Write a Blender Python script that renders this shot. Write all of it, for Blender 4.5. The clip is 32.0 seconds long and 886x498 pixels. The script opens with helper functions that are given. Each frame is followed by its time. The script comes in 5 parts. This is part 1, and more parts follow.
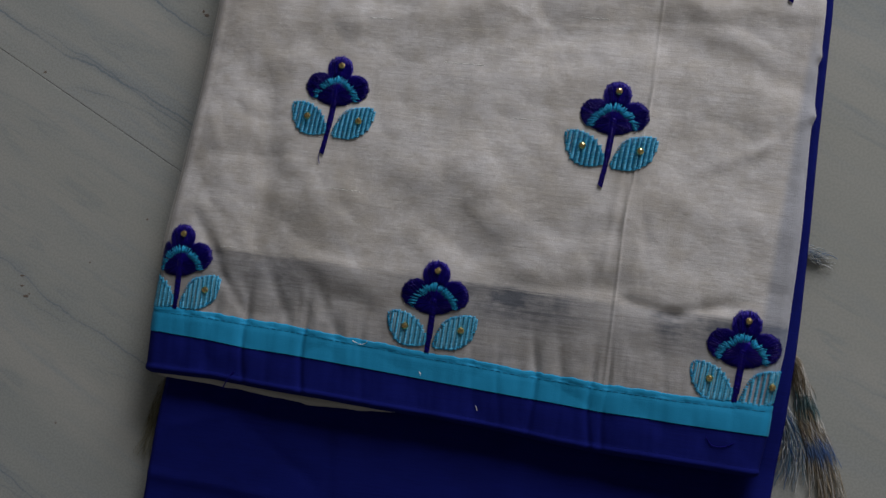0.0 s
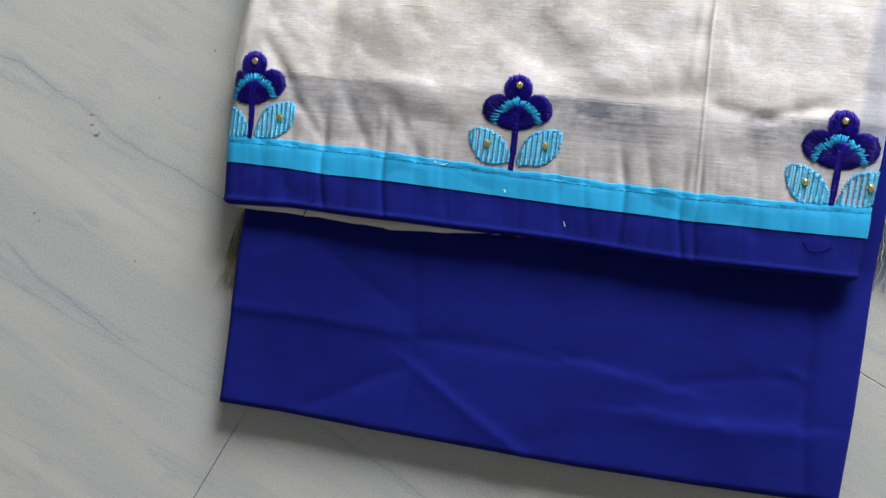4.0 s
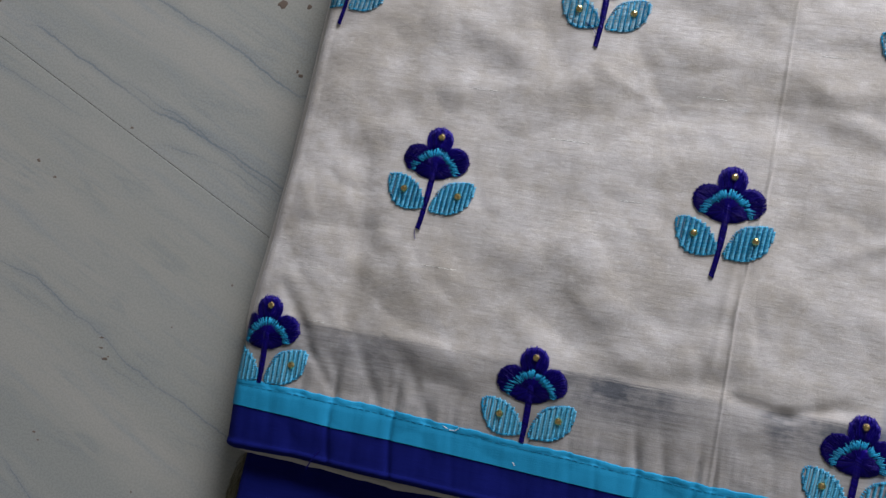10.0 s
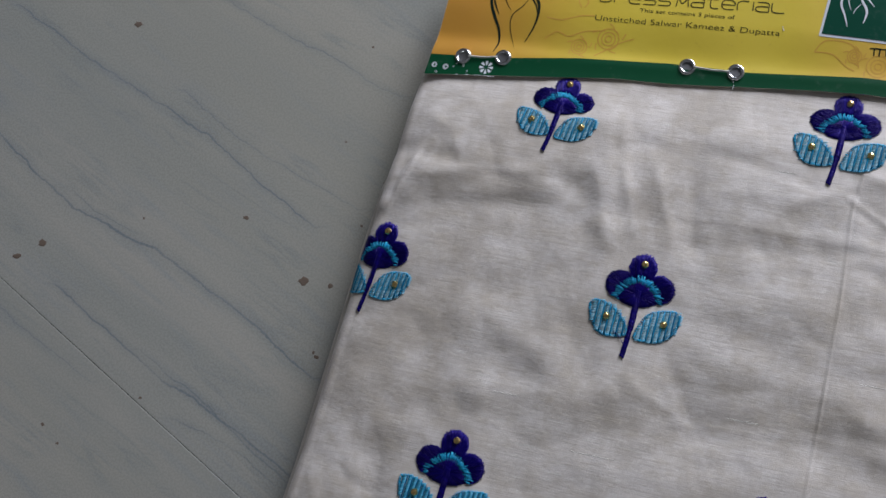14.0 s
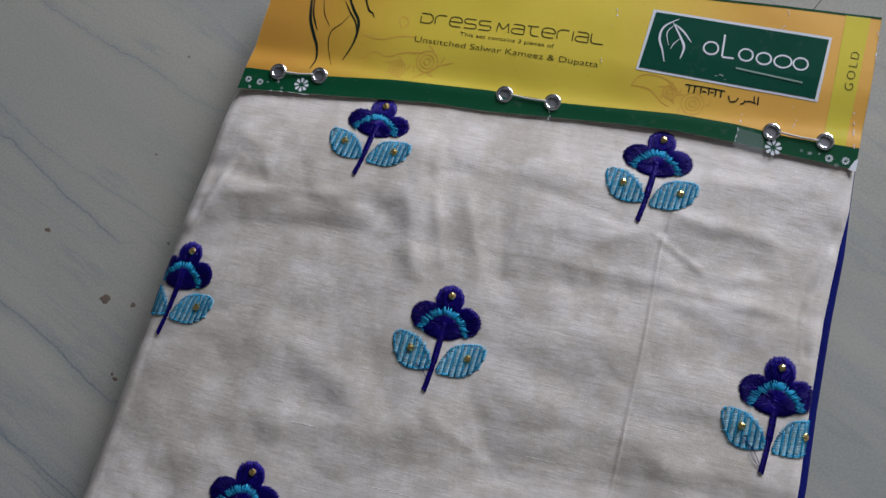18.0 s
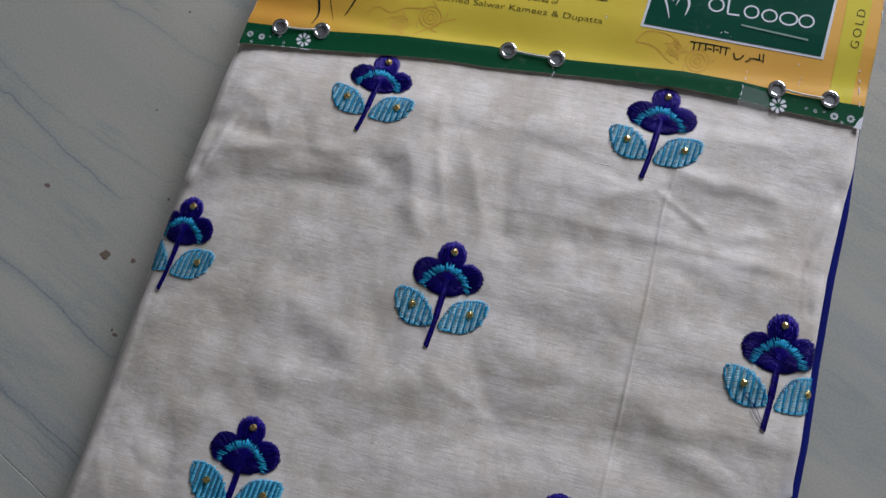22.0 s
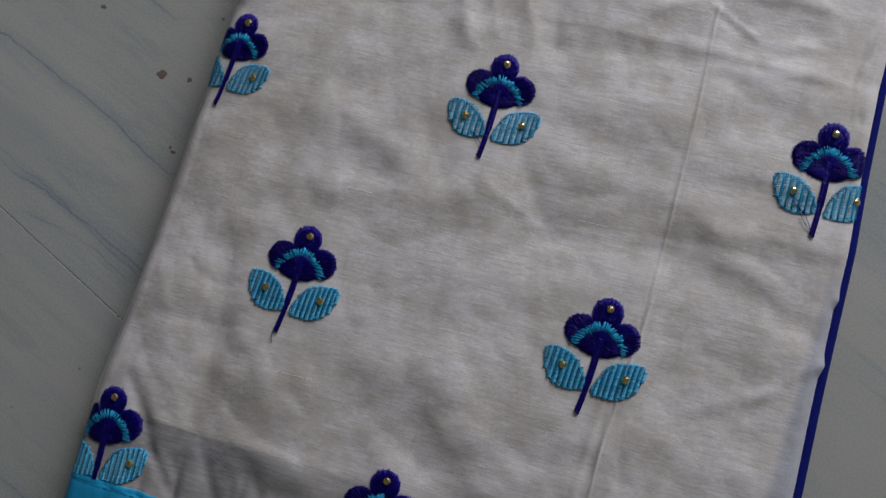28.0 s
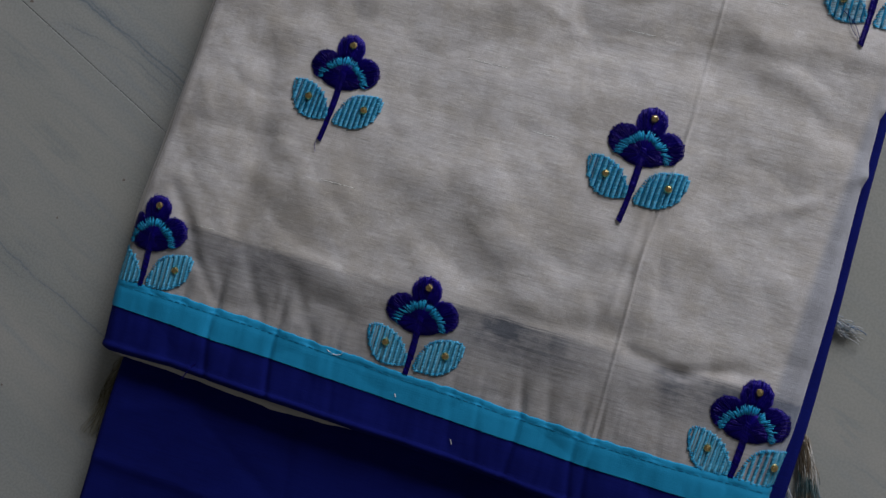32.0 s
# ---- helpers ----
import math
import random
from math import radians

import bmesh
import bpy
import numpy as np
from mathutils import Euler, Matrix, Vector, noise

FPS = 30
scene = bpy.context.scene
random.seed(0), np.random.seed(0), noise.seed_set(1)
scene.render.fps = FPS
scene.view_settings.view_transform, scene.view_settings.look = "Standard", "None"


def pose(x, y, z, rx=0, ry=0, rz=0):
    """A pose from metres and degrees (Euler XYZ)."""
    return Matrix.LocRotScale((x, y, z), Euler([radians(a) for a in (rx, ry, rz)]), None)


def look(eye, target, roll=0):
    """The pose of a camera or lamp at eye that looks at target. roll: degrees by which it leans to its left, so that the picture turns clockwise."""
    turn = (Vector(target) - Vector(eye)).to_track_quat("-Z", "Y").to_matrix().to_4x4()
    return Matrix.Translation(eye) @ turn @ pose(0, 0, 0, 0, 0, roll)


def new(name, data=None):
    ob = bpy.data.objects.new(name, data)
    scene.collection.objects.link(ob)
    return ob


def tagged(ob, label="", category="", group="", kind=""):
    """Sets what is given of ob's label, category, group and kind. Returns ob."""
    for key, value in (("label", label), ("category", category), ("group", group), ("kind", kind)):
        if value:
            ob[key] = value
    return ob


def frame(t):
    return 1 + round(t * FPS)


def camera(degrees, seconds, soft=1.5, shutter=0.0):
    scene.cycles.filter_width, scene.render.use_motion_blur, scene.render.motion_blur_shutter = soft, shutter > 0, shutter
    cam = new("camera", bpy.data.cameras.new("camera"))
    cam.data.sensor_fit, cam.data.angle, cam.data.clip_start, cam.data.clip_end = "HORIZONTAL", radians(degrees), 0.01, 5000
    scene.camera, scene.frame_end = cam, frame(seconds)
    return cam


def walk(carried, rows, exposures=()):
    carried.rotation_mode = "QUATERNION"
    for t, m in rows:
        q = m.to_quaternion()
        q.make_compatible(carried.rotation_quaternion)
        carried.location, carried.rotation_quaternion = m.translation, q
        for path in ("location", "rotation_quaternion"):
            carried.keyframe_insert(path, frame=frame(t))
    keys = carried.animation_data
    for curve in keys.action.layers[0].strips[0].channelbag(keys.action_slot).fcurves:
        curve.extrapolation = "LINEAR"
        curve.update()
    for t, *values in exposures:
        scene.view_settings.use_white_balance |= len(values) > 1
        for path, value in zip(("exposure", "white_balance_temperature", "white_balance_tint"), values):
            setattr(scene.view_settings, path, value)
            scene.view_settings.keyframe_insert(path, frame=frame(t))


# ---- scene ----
cam = camera(38.5, 32.0, soft=1.5)
# seconds, eye in metres, turn in degrees
PATH = [
    (0, 0.2069, -0.3367, 0.6377, 5.83, 10.48, 4.15),
    (0.5, 0.2090, -0.3401, 0.6335, 4.23, 10.90, 2.46),
    (1, 0.1974, -0.3454, 0.6347, 3.66, 11.37, 1.60),
    (1.5, 0.1866, -0.3603, 0.6329, 3.03, 11.43, 1.94),
    (2, 0.1859, -0.3722, 0.6283, 1.75, 11.31, 1.82),
    (2.5, 0.1813, -0.3789, 0.6293, 0.76, 11.57, 1.93),
    (4.5, 0.1814, -0.3636, 0.6249, 0.22, 12.11, 1.91),
    (5, 0.1804, -0.3562, 0.6243, 0.69, 12.06, 2.05),
    (5.5, 0.1814, -0.3508, 0.6223, 1.22, 12.03, 2.76),
    (6, 0.1814, -0.3456, 0.6199, 1.99, 11.88, 3.26),
    (6.5, 0.1777, -0.3399, 0.6183, 2.47, 11.48, 3.68),
    (7, 0.1733, -0.3340, 0.6205, 2.85, 11.67, 4.27),
    (7.5, 0.1724, -0.3255, 0.6195, 3.26, 11.98, 4.77),
    (8, 0.1751, -0.3213, 0.6192, 3.95, 12.33, 5.07),
    (8.5, 0.1735, -0.3140, 0.6207, 4.88, 12.32, 5.42),
    (9, 0.1743, -0.3086, 0.6208, 5.50, 12.19, 5.92),
    (9.5, 0.1750, -0.3021, 0.6205, 6.10, 12.20, 6.19),
    (10, 0.1730, -0.2973, 0.6201, 6.28, 12.26, 6.43),
    (10.5, 0.1714, -0.2925, 0.6184, 6.09, 12.81, 7.22),
    (11, 0.1693, -0.2762, 0.6141, 6.45, 13.43, 7.48),
    (11.5, 0.1684, -0.2653, 0.6134, 7.73, 13.38, 7.94),
    (12, 0.1685, -0.2559, 0.6116, 8.20, 13.65, 8.07),
    (12.5, 0.1671, -0.2307, 0.6104, 10.47, 14.15, 8.37),
    (13, 0.1649, -0.2266, 0.6077, 11.53, 13.81, 9.26),
    (13.5, 0.1666, -0.2226, 0.6068, 13.19, 13.94, 9.82),
    (14, 0.1706, -0.2242, 0.6038, 14.03, 13.52, 9.83),
    (14.5, 0.1789, -0.2206, 0.5992, 14.26, 12.61, 10.04),
    (15, 0.1858, -0.2128, 0.5974, 13.80, 11.59, 9.99),
    (15.5, 0.1887, -0.2115, 0.5950, 13.37, 10.81, 10.19),
    (17.5, 0.1995, -0.1969, 0.5862, 13.16, 8.58, 10.30),
    (18, 0.2003, -0.1964, 0.5848, 13.54, 8.12, 10.42),
    (18.5, 0.1998, -0.1969, 0.5845, 13.40, 7.99, 10.50),
    (19, 0.1993, -0.1962, 0.5837, 13.18, 7.95, 10.59),
    (19.5, 0.1988, -0.1963, 0.5832, 13.08, 7.91, 10.60),
    (20, 0.1983, -0.1974, 0.5833, 13.06, 7.99, 10.58),
    (20.5, 0.1990, -0.1984, 0.5826, 13.14, 8.09, 10.64),
    (21, 0.1993, -0.2009, 0.5821, 12.85, 8.06, 10.69),
    (21.5, 0.1984, -0.2035, 0.5815, 12.78, 7.91, 10.68),
    (22, 0.1978, -0.2058, 0.5806, 12.56, 7.80, 10.72),
    (22.5, 0.1984, -0.2056, 0.5799, 12.41, 7.88, 10.72),
    (23, 0.1995, -0.2060, 0.5798, 12.32, 7.94, 10.82),
    (23.5, 0.2004, -0.2044, 0.5802, 12.11, 8.07, 10.82),
    (24, 0.2006, -0.2063, 0.5807, 12.24, 8.04, 10.79),
    (24.5, 0.2015, -0.2114, 0.5803, 12.00, 8.08, 10.85),
    (26.5, 0.2010, -0.2265, 0.5816, 9.64, 8.52, 11.13),
    (27, 0.1986, -0.2304, 0.5832, 9.08, 8.65, 11.25),
    (27.5, 0.1986, -0.2403, 0.5843, 8.43, 9.28, 11.31),
    (28, 0.1992, -0.2445, 0.5841, 7.82, 9.50, 11.10),
    (28.5, 0.1989, -0.2455, 0.5837, 7.16, 9.56, 11.02),
    (29, 0.1984, -0.2499, 0.5847, 6.49, 9.59, 11.00),
    (29.5, 0.1992, -0.2541, 0.5845, 5.83, 9.87, 11.05),
    (30, 0.1974, -0.2595, 0.5860, 5.27, 9.94, 11.14),
    (30.5, 0.1964, -0.2655, 0.5862, 4.50, 10.06, 11.25),
    (31, 0.1949, -0.2673, 0.5858, 3.79, 10.06, 11.27),
    (31.5, 0.1937, -0.2741, 0.5856, 3.05, 10.08, 11.67),
    (32, 0.1964, -0.2783, 0.5844, 2.61, 10.44, 11.81),
]
# seconds, stops, kelvin, tint
EXPOSURE = [(0.0, -1.0, 6500, 10), (1.0, -0.68, 6500, 10), (2.0, -0.22, 6500, 10), (4.5, 0.82, 6500, 10), (5.0, 0.87, 6500, 10), (6.0, 0.75, 6500, 10), (7.0, 0.48, 6500, 10), (9.0, -0.04, 6450, 11), (11.0, -0.6, 6380, 11), (13.0, -0.75, 6300, 11), (19.0, -0.75, 6300, 11), (24.0, -0.72, 6300, 11), (27.0, -0.95, 6300, 11), (28.0, -0.96, 6300, 11), (30.0, -0.95, 6300, 11), (32.0, -1.0, 6300, 11)]
walk(cam, [(t, pose(*row)) for t, *row in PATH], exposures=EXPOSURE)

# ---- light: one window, sky outside ----
world = bpy.data.worlds.new("sky")
scene.world = world
world.use_nodes = True
wn = world.node_tree.nodes
sky = wn.new("ShaderNodeTexSky")
sky.sky_type, sky.sun_disc, sky.sun_elevation, sky.sun_rotation = "NISHITA", False, radians(50), radians(20)
world.node_tree.links.new(sky.outputs[0], wn["Background"].inputs[0])
wn["Background"].inputs[1].default_value = 0.1
ROOM = (-1.7, 2.1, -2.0, 1.6, 2.7)  # x0, x1, y0, y1, height
WIN = (0.3, 1.4, 0.3, 1.4)  # x0, x1, sill, head of the window in the north wall
lamp_data = bpy.data.lights.new("window_light", "AREA")
lamp_data.shape, lamp_data.size, lamp_data.size_y, lamp_data.energy, lamp_data.color = "RECTANGLE", 1.06, 1.06, 97, (0.858, 0.885, 1.0)
lamp = new("window_light", lamp_data)
lamp.matrix_world = look(((WIN[0] + WIN[1]) / 2, ROOM[3] + 0.06, (WIN[2] + WIN[3]) / 2), (0.25, -0.2, 0.3))


# ---- material helpers ----
def material(name, color, rough=0.6, metal=0.0):
    m = bpy.data.materials.new(name)
    m.use_nodes = True
    b = m.node_tree.nodes["Principled BSDF"]
    b.inputs["Base Color"].default_value = (*color, 1)
    b.inputs["Roughness"].default_value = rough
    b.inputs["Metallic"].default_value = metal
    return m, m.node_tree.nodes, m.node_tree.links, b


def node(nodes, kind, **values):
    n = nodes.new("ShaderNode" + kind)
    for key, value in values.items():
        if key in n.inputs:
            n.inputs[key].default_value = value
    return n


def math_node(nodes, links, op, a, b=None, c=None):
    n = nodes.new("ShaderNodeMath")
    n.operation = op
    for i, v in enumerate((a, b, c)):
        if v is None:
            continue
        if isinstance(v, (int, float)):
            n.inputs[i].default_value = v
        else:
            links.new(v, n.inputs[i])
    return n.outputs[0]


def mix(nodes, links, fac, a, b, blend="MIX"):
    n = nodes.new("ShaderNodeMix")
    n.data_type, n.blend_type = "RGBA", blend
    for sock, v in ((n.inputs[0], fac), (n.inputs[6], a), (n.inputs[7], b)):
        if isinstance(v, (int, float)):
            sock.default_value = v
        elif isinstance(v, tuple):
            sock.default_value = (*v, 1)
        else:
            links.new(v, sock)
    return n.outputs[2]


def ramp(nodes, links, value, a, b):
    n = nodes.new("ShaderNodeMapRange")
    n.interpolation_type = "SMOOTHSTEP"
    n.inputs["From Min"].default_value, n.inputs["From Max"].default_value = a, b
    links.new(value, n.inputs["Value"])
    return n.outputs["Result"]


def place(nodes, links, scale=(1, 1, 1), turn=0.0):
    """World position in millimetres, turned about z and scaled."""
    g, m = nodes.new("ShaderNodeNewGeometry"), nodes.new("ShaderNodeMapping")
    m.inputs["Scale"].default_value = [0.001 / s for s in scale]
    m.inputs["Rotation"].default_value = (0, 0, radians(-turn))
    m.vector_type = "TEXTURE"
    links.new(g.outputs["Position"], m.inputs["Vector"])
    return m.outputs["Vector"]


def noise_tex(nodes, links, vector, scale, detail=3.0, rough=0.5):
    n = node(nodes, "TexNoise", Scale=scale, Detail=detail, Roughness=rough)
    links.new(vector, n.inputs["Vector"])
    return n.outputs["Fac"]


def bump(nodes, links, shader, height, distance, strength=0.5):
    n = node(nodes, "Bump", Strength=strength, Distance=distance)
    links.new(height, n.inputs["Height"])
    links.new(n.outputs["Normal"], shader.inputs["Normal"])


# ---- materials ----
def marble():
    """Pale grey-beige polished marble with thin slate-blue veins running down to the right."""
    m, ns, ls, b = material("marble", (0.6, 0.6, 0.55), 0.22)
    p = place(ns, ls)
    s = ns.new("ShaderNodeSeparateXYZ")
    ls.new(p, s.inputs[0])
    x, y = s.outputs[0], s.outputs[1]
    along = place(ns, ls, (0.12, 1, 1), 29.0)
    cloudy = noise_tex(ns, ls, along, 0.018, 5, 0.6)
    fine = noise_tex(ns, ls, along, 0.09, 7, 0.72)
    grain = noise_tex(ns, ls, p, 0.9, 3, 0.6)
    tone = mix(ns, ls, ramp(ns, ls, cloudy, 0.35, 0.65), (0.364, 0.369, 0.322), (0.458, 0.44, 0.374))
    tone = mix(ns, ls, math_node(ns, ls, "MULTIPLY", ramp(ns, ls, fine, 0.48, 0.7), 0.6), tone, (0.32, 0.345, 0.34))
    tone = mix(ns, ls, math_node(ns, ls, "MULTIPLY", ramp(ns, ls, grain, 0.45, 0.7), 0.12), tone, (0.54, 0.54, 0.50))
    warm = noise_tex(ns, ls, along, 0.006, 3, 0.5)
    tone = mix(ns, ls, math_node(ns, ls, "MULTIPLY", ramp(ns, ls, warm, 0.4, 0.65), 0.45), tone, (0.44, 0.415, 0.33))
    wobble = noise_tex(ns, ls, p, 0.05, 6, 0.62)
    wobble = math_node(ns, ls, "MULTIPLY", math_node(ns, ls, "SUBTRACT", wobble, 0.5), 8.0)
    weight = noise_tex(ns, ls, p, 0.03, 2, 0.5)
    # faint hairlines beside the veins
    hair = noise_tex(ns, ls, place(ns, ls, (0.12, 1, 1), 27.0), 0.03, 6, 0.6)
    hair = math_node(ns, ls, "ABSOLUTE", math_node(ns, ls, "SUBTRACT", hair, 0.5))
    hair = math_node(ns, ls, "MULTIPLY", math_node(ns, ls, "SUBTRACT", 1.0, ramp(ns, ls, hair, 0.0, 0.022)), math_node(ns, ls, "MULTIPLY", ramp(ns, ls, weight, 0.4, 0.65), 0.3))
    tone = mix(ns, ls, hair, tone, (0.22, 0.255, 0.26))
    # way of each vein, width, strength
    veins_north = [
        (((-275, 19), (-240, 0), (-199, -21), (-172, -33), (-141, -48), (-102, -73), (-70, -92)), 1.0, 0.75),
        (((-160, -24), (-136, -40), (-102, -58), (-77, -69), (-47, -80)), 0.7, 0.5),
        (((-145, 31), (-111, 14), (-75, 1), (-54, -11), (-33, -18)), 0.8, 0.55),
        (((-268, -58), (-237, -81), (-208, -97), (-181, -107), (-156, -114), (-122, -131), (-89, -149), (-54, -171)), 1.3, 0.8),
        (((-215, -85), (-194, -99), (-171, -106)), 0.7, 0.45),
        (((-211, -140), (-179, -158), (-141, -180), (-112, -192), (-91, -202), (-56, -220)), 1.1, 0.75),
        (((-126, -201), (-102, -207), (-85, -213), (-64, -226)), 0.8, 0.5),
        (((-241, -156), (-214, -171), (-178, -188)), 0.8, 0.45),
    ]
    veins_south = [
        (((-213, -271), (-190, -278), (-171, -293), (-150, -303), (-132, -318), (-98, -336), (-69, -351)), 1.0, 0.65),
        (((-159, -311), (-135, -324), (-122, -329)), 0.7, 0.4),
        (((-196, -375), (-177, -394), (-148, -412), (-127, -427)), 1.0, 0.6),
        (((-152, -169), (-131, -180), (-107, -193), (-83, -209), (-56, -224)), 0.9, 0.55),
        (((282, -330), (340, -354), (420, -390)), 0.9, 0.35), (((288, -184), (340, -212), (420, -250)), 0.8, 0.3), (((-20, -462), (30, -490), (90, -530)), 0.9, 0.5), (((-230, -380), (-136, -425), (-80, -452)), 0.9, 0.4),
    ]
    for way, wide, strong in veins_north + veins_south:
        level = float(way[0][1])
        for (xa, ya), (xb, yb) in zip(way, way[1:]):
            n = ns.new("ShaderNodeMapRange")
            for key, v in (("From Min", xa), ("From Max", xb), ("To Min", 0.0), ("To Max", yb - ya)):
                n.inputs[key].default_value = v
            ls.new(x, n.inputs["Value"])
            level = math_node(ns, ls, "ADD", n.outputs["Result"], level)
        line = math_node(ns, ls, "SUBTRACT", y, level)
        off = math_node(ns, ls, "ABSOLUTE", math_node(ns, ls, "ADD", line, wobble))
        core = math_node(ns, ls, "SUBTRACT", 1.0, ramp(ns, ls, off, 0.15, float(wide)))
        halo = math_node(ns, ls, "MULTIPLY", math_node(ns, ls, "SUBTRACT", 1.0, ramp(ns, ls, off, 0.0, wide * 6.0)), 0.3)
        ends = math_node(ns, ls, "MULTIPLY", ramp(ns, ls, x, way[0][0] - 14.0, way[0][0] + 10.0), math_node(ns, ls, "SUBTRACT", 1.0, ramp(ns, ls, x, way[-1][0] - 10.0, way[-1][0] + 14.0)))
        fac = math_node(ns, ls, "MULTIPLY", math_node(ns, ls, "MAXIMUM", core, halo), math_node(ns, ls, "MULTIPLY", math_node(ns, ls, "MULTIPLY_ADD", ramp(ns, ls, weight, 0.25, 0.6), 0.5, 0.5), math_node(ns, ls, "MULTIPLY", ends, strong)))
        tone = mix(ns, ls, fac, tone, (0.17, 0.215, 0.235))
    ls.new(tone, b.inputs["Base Color"])
    ls.new(math_node(ns, ls, "MULTIPLY_ADD", grain, 0.15, 0.2), b.inputs["Roughness"])
    bump(ns, ls, b, fine, 0.0001, 0.15)
    return m


def woven(name, color, dark, rough=0.75, slub=0.35, sheen=0.3, facing=False):
    """Woven cloth: fine threads both ways, uneven slubs along x, soft sheen."""
    m, ns, ls, b = material(name, color, rough)
    across = place(ns, ls, (0.06, 1.9, 1), 4.0)
    across_fine = place(ns, ls, (0.2, 4.2, 1), 4.0)
    down = place(ns, ls, (3.0, 0.15, 1), 4.0)
    p = place(ns, ls)
    slubs = noise_tex(ns, ls, across, 1.0, 3, 0.6)
    warp = noise_tex(ns, ls, across_fine, 1.0, 2, 0.5)
    weft = noise_tex(ns, ls, down, 1.0, 2, 0.5)
    patch = noise_tex(ns, ls, place(ns, ls, (0.6, 1.3, 1), 4.0), 0.035, 5, 0.65)
    tone = mix(ns, ls, math_node(ns, ls, "MULTIPLY", ramp(ns, ls, slubs, 0.42, 0.78), slub * (0.95 if facing else 0.68)), color, dark)
    bright = noise_tex(ns, ls, place(ns, ls, (0.07, 2.6, 1), 4.0), 1.0, 2, 0.5)
    tone = mix(ns, ls, math_node(ns, ls, "MULTIPLY", ramp(ns, ls, bright, 0.58, 0.72), slub * (1.4 if facing else 0.9)), tone, tuple(min(0.88, c * 1.22) for c in color))
    tone = mix(ns, ls, math_node(ns, ls, "MULTIPLY", ramp(ns, ls, weft, 0.45, 0.75), slub * 0.15), tone, dark)
    tone = mix(ns, ls, math_node(ns, ls, "MULTIPLY", ramp(ns, ls, patch, 0.42, 0.72), slub * 0.7), tone, dark)
    if facing:
        # layers below showing through, and warm shade of the dips, put in as brown blotches
        under = noise_tex(ns, ls, place(ns, ls, (1.0, 0.8, 1), 8.0), 0.026, 6, 0.68)
        tone = mix(ns, ls, math_node(ns, ls, "MULTIPLY", ramp(ns, ls, under, 0.44, 0.66), 0.5), tone, (0.44, 0.375, 0.285))
        coarse = noise_tex(ns, ls, place(ns, ls, (0.03, 0.8, 1), 4.0), 1.0, 3, 0.6)
        tone = mix(ns, ls, math_node(ns, ls, "MULTIPLY", ramp(ns, ls, coarse, 0.5, 0.72), 0.28), tone, (0.46, 0.40, 0.32))
        hair = noise_tex(ns, ls, place(ns, ls, (0.03, 3.4, 1), 4.0), 1.0, 1, 0.5)
        tone = mix(ns, ls, math_node(ns, ls, "MULTIPLY", ramp(ns, ls, hair, 0.64, 0.74), 0.5), tone, (0.44, 0.39, 0.33))
        mottle = noise_tex(ns, ls, place(ns, ls, (0.7, 1.1, 1), 4.0), 0.16, 4, 0.6)
        tone = mix(ns, ls, math_node(ns, ls, "MULTIPLY", ramp(ns, ls, mottle, 0.4, 0.7), 0.3), tone, (0.53, 0.45, 0.33))
        ghost = noise_tex(ns, ls, place(ns, ls, (2.2, 0.7, 1), 6.0), 0.04, 4, 0.6)
        tone = mix(ns, ls, math_node(ns, ls, "MULTIPLY", ramp(ns, ls, ghost, 0.48, 0.68), 0.25), tone, (0.47, 0.42, 0.35))
    if facing:
        # the turned-up dark facing shows through the thin cloth above the hem, and along the side seam
        s = ns.new("ShaderNodeSeparateXYZ")
        ls.new(p, s.inputs[0])
        x, y = s.outputs[0], s.outputs[1]
        edge = math_node(ns, ls, "MULTIPLY_ADD", x, 0.078, y)
        edge = math_node(ns, ls, "MULTIPLY_ADD", math_node(ns, ls, "SUBTRACT", slubs, 0.5), 7.0, edge)
        inside = math_node(ns, ls, "SUBTRACT", 1.0, ramp(ns, ls, edge, -291.0, -287.5))
        blot = noise_tex(ns, ls, p, 0.06, 4, 0.6)
        dark_a = math_node(ns, ls, "MULTIPLY", ramp(ns, ls, x, 84.0, 118.0), math_node(ns, ls, "SUBTRACT", 1.0, ramp(ns, ls, x, 130.0, 178.0)))
        dark_b = math_node(ns, ls, "MULTIPLY", ramp(ns, ls, x, 188.0, 200.0), 0.85)
        dark_c = math_node(ns, ls, "MULTIPLY", math_node(ns, ls, "SUBTRACT", 1.0, ramp(ns, ls, x, 0.0, 55.0)), 0.45)
        where = math_node(ns, ls, "MAXIMUM", dark_a, math_node(ns, ls, "MAXIMUM", dark_b, dark_c))
        where = math_node(ns, ls, "MULTIPLY", where, math_node(ns, ls, "MULTIPLY_ADD", ramp(ns, ls, blot, 0.3, 0.65), 0.7, 0.3))
        deep = ramp(ns, ls, edge, -314.0, -294.0)
        amount = math_node(ns, ls, "MULTIPLY_ADD", math_node(ns, ls, "MULTIPLY", deep, where), 0.68, 0.43)
        amount = math_node(ns, ls, "MULTIPLY", amount, math_node(ns, ls, "MULTIPLY_ADD", ramp(ns, ls, coarse, 0.35, 0.65), 0.2, 0.9))
        tone = mix(ns, ls, math_node(ns, ls, "MULTIPLY", inside, amount), tone, (0.115, 0.118, 0.125))
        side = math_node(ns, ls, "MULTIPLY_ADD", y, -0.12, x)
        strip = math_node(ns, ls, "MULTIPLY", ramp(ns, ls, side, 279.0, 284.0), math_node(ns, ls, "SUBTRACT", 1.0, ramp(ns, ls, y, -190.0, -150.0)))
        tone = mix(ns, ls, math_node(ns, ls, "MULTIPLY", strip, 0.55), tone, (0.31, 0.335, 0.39))
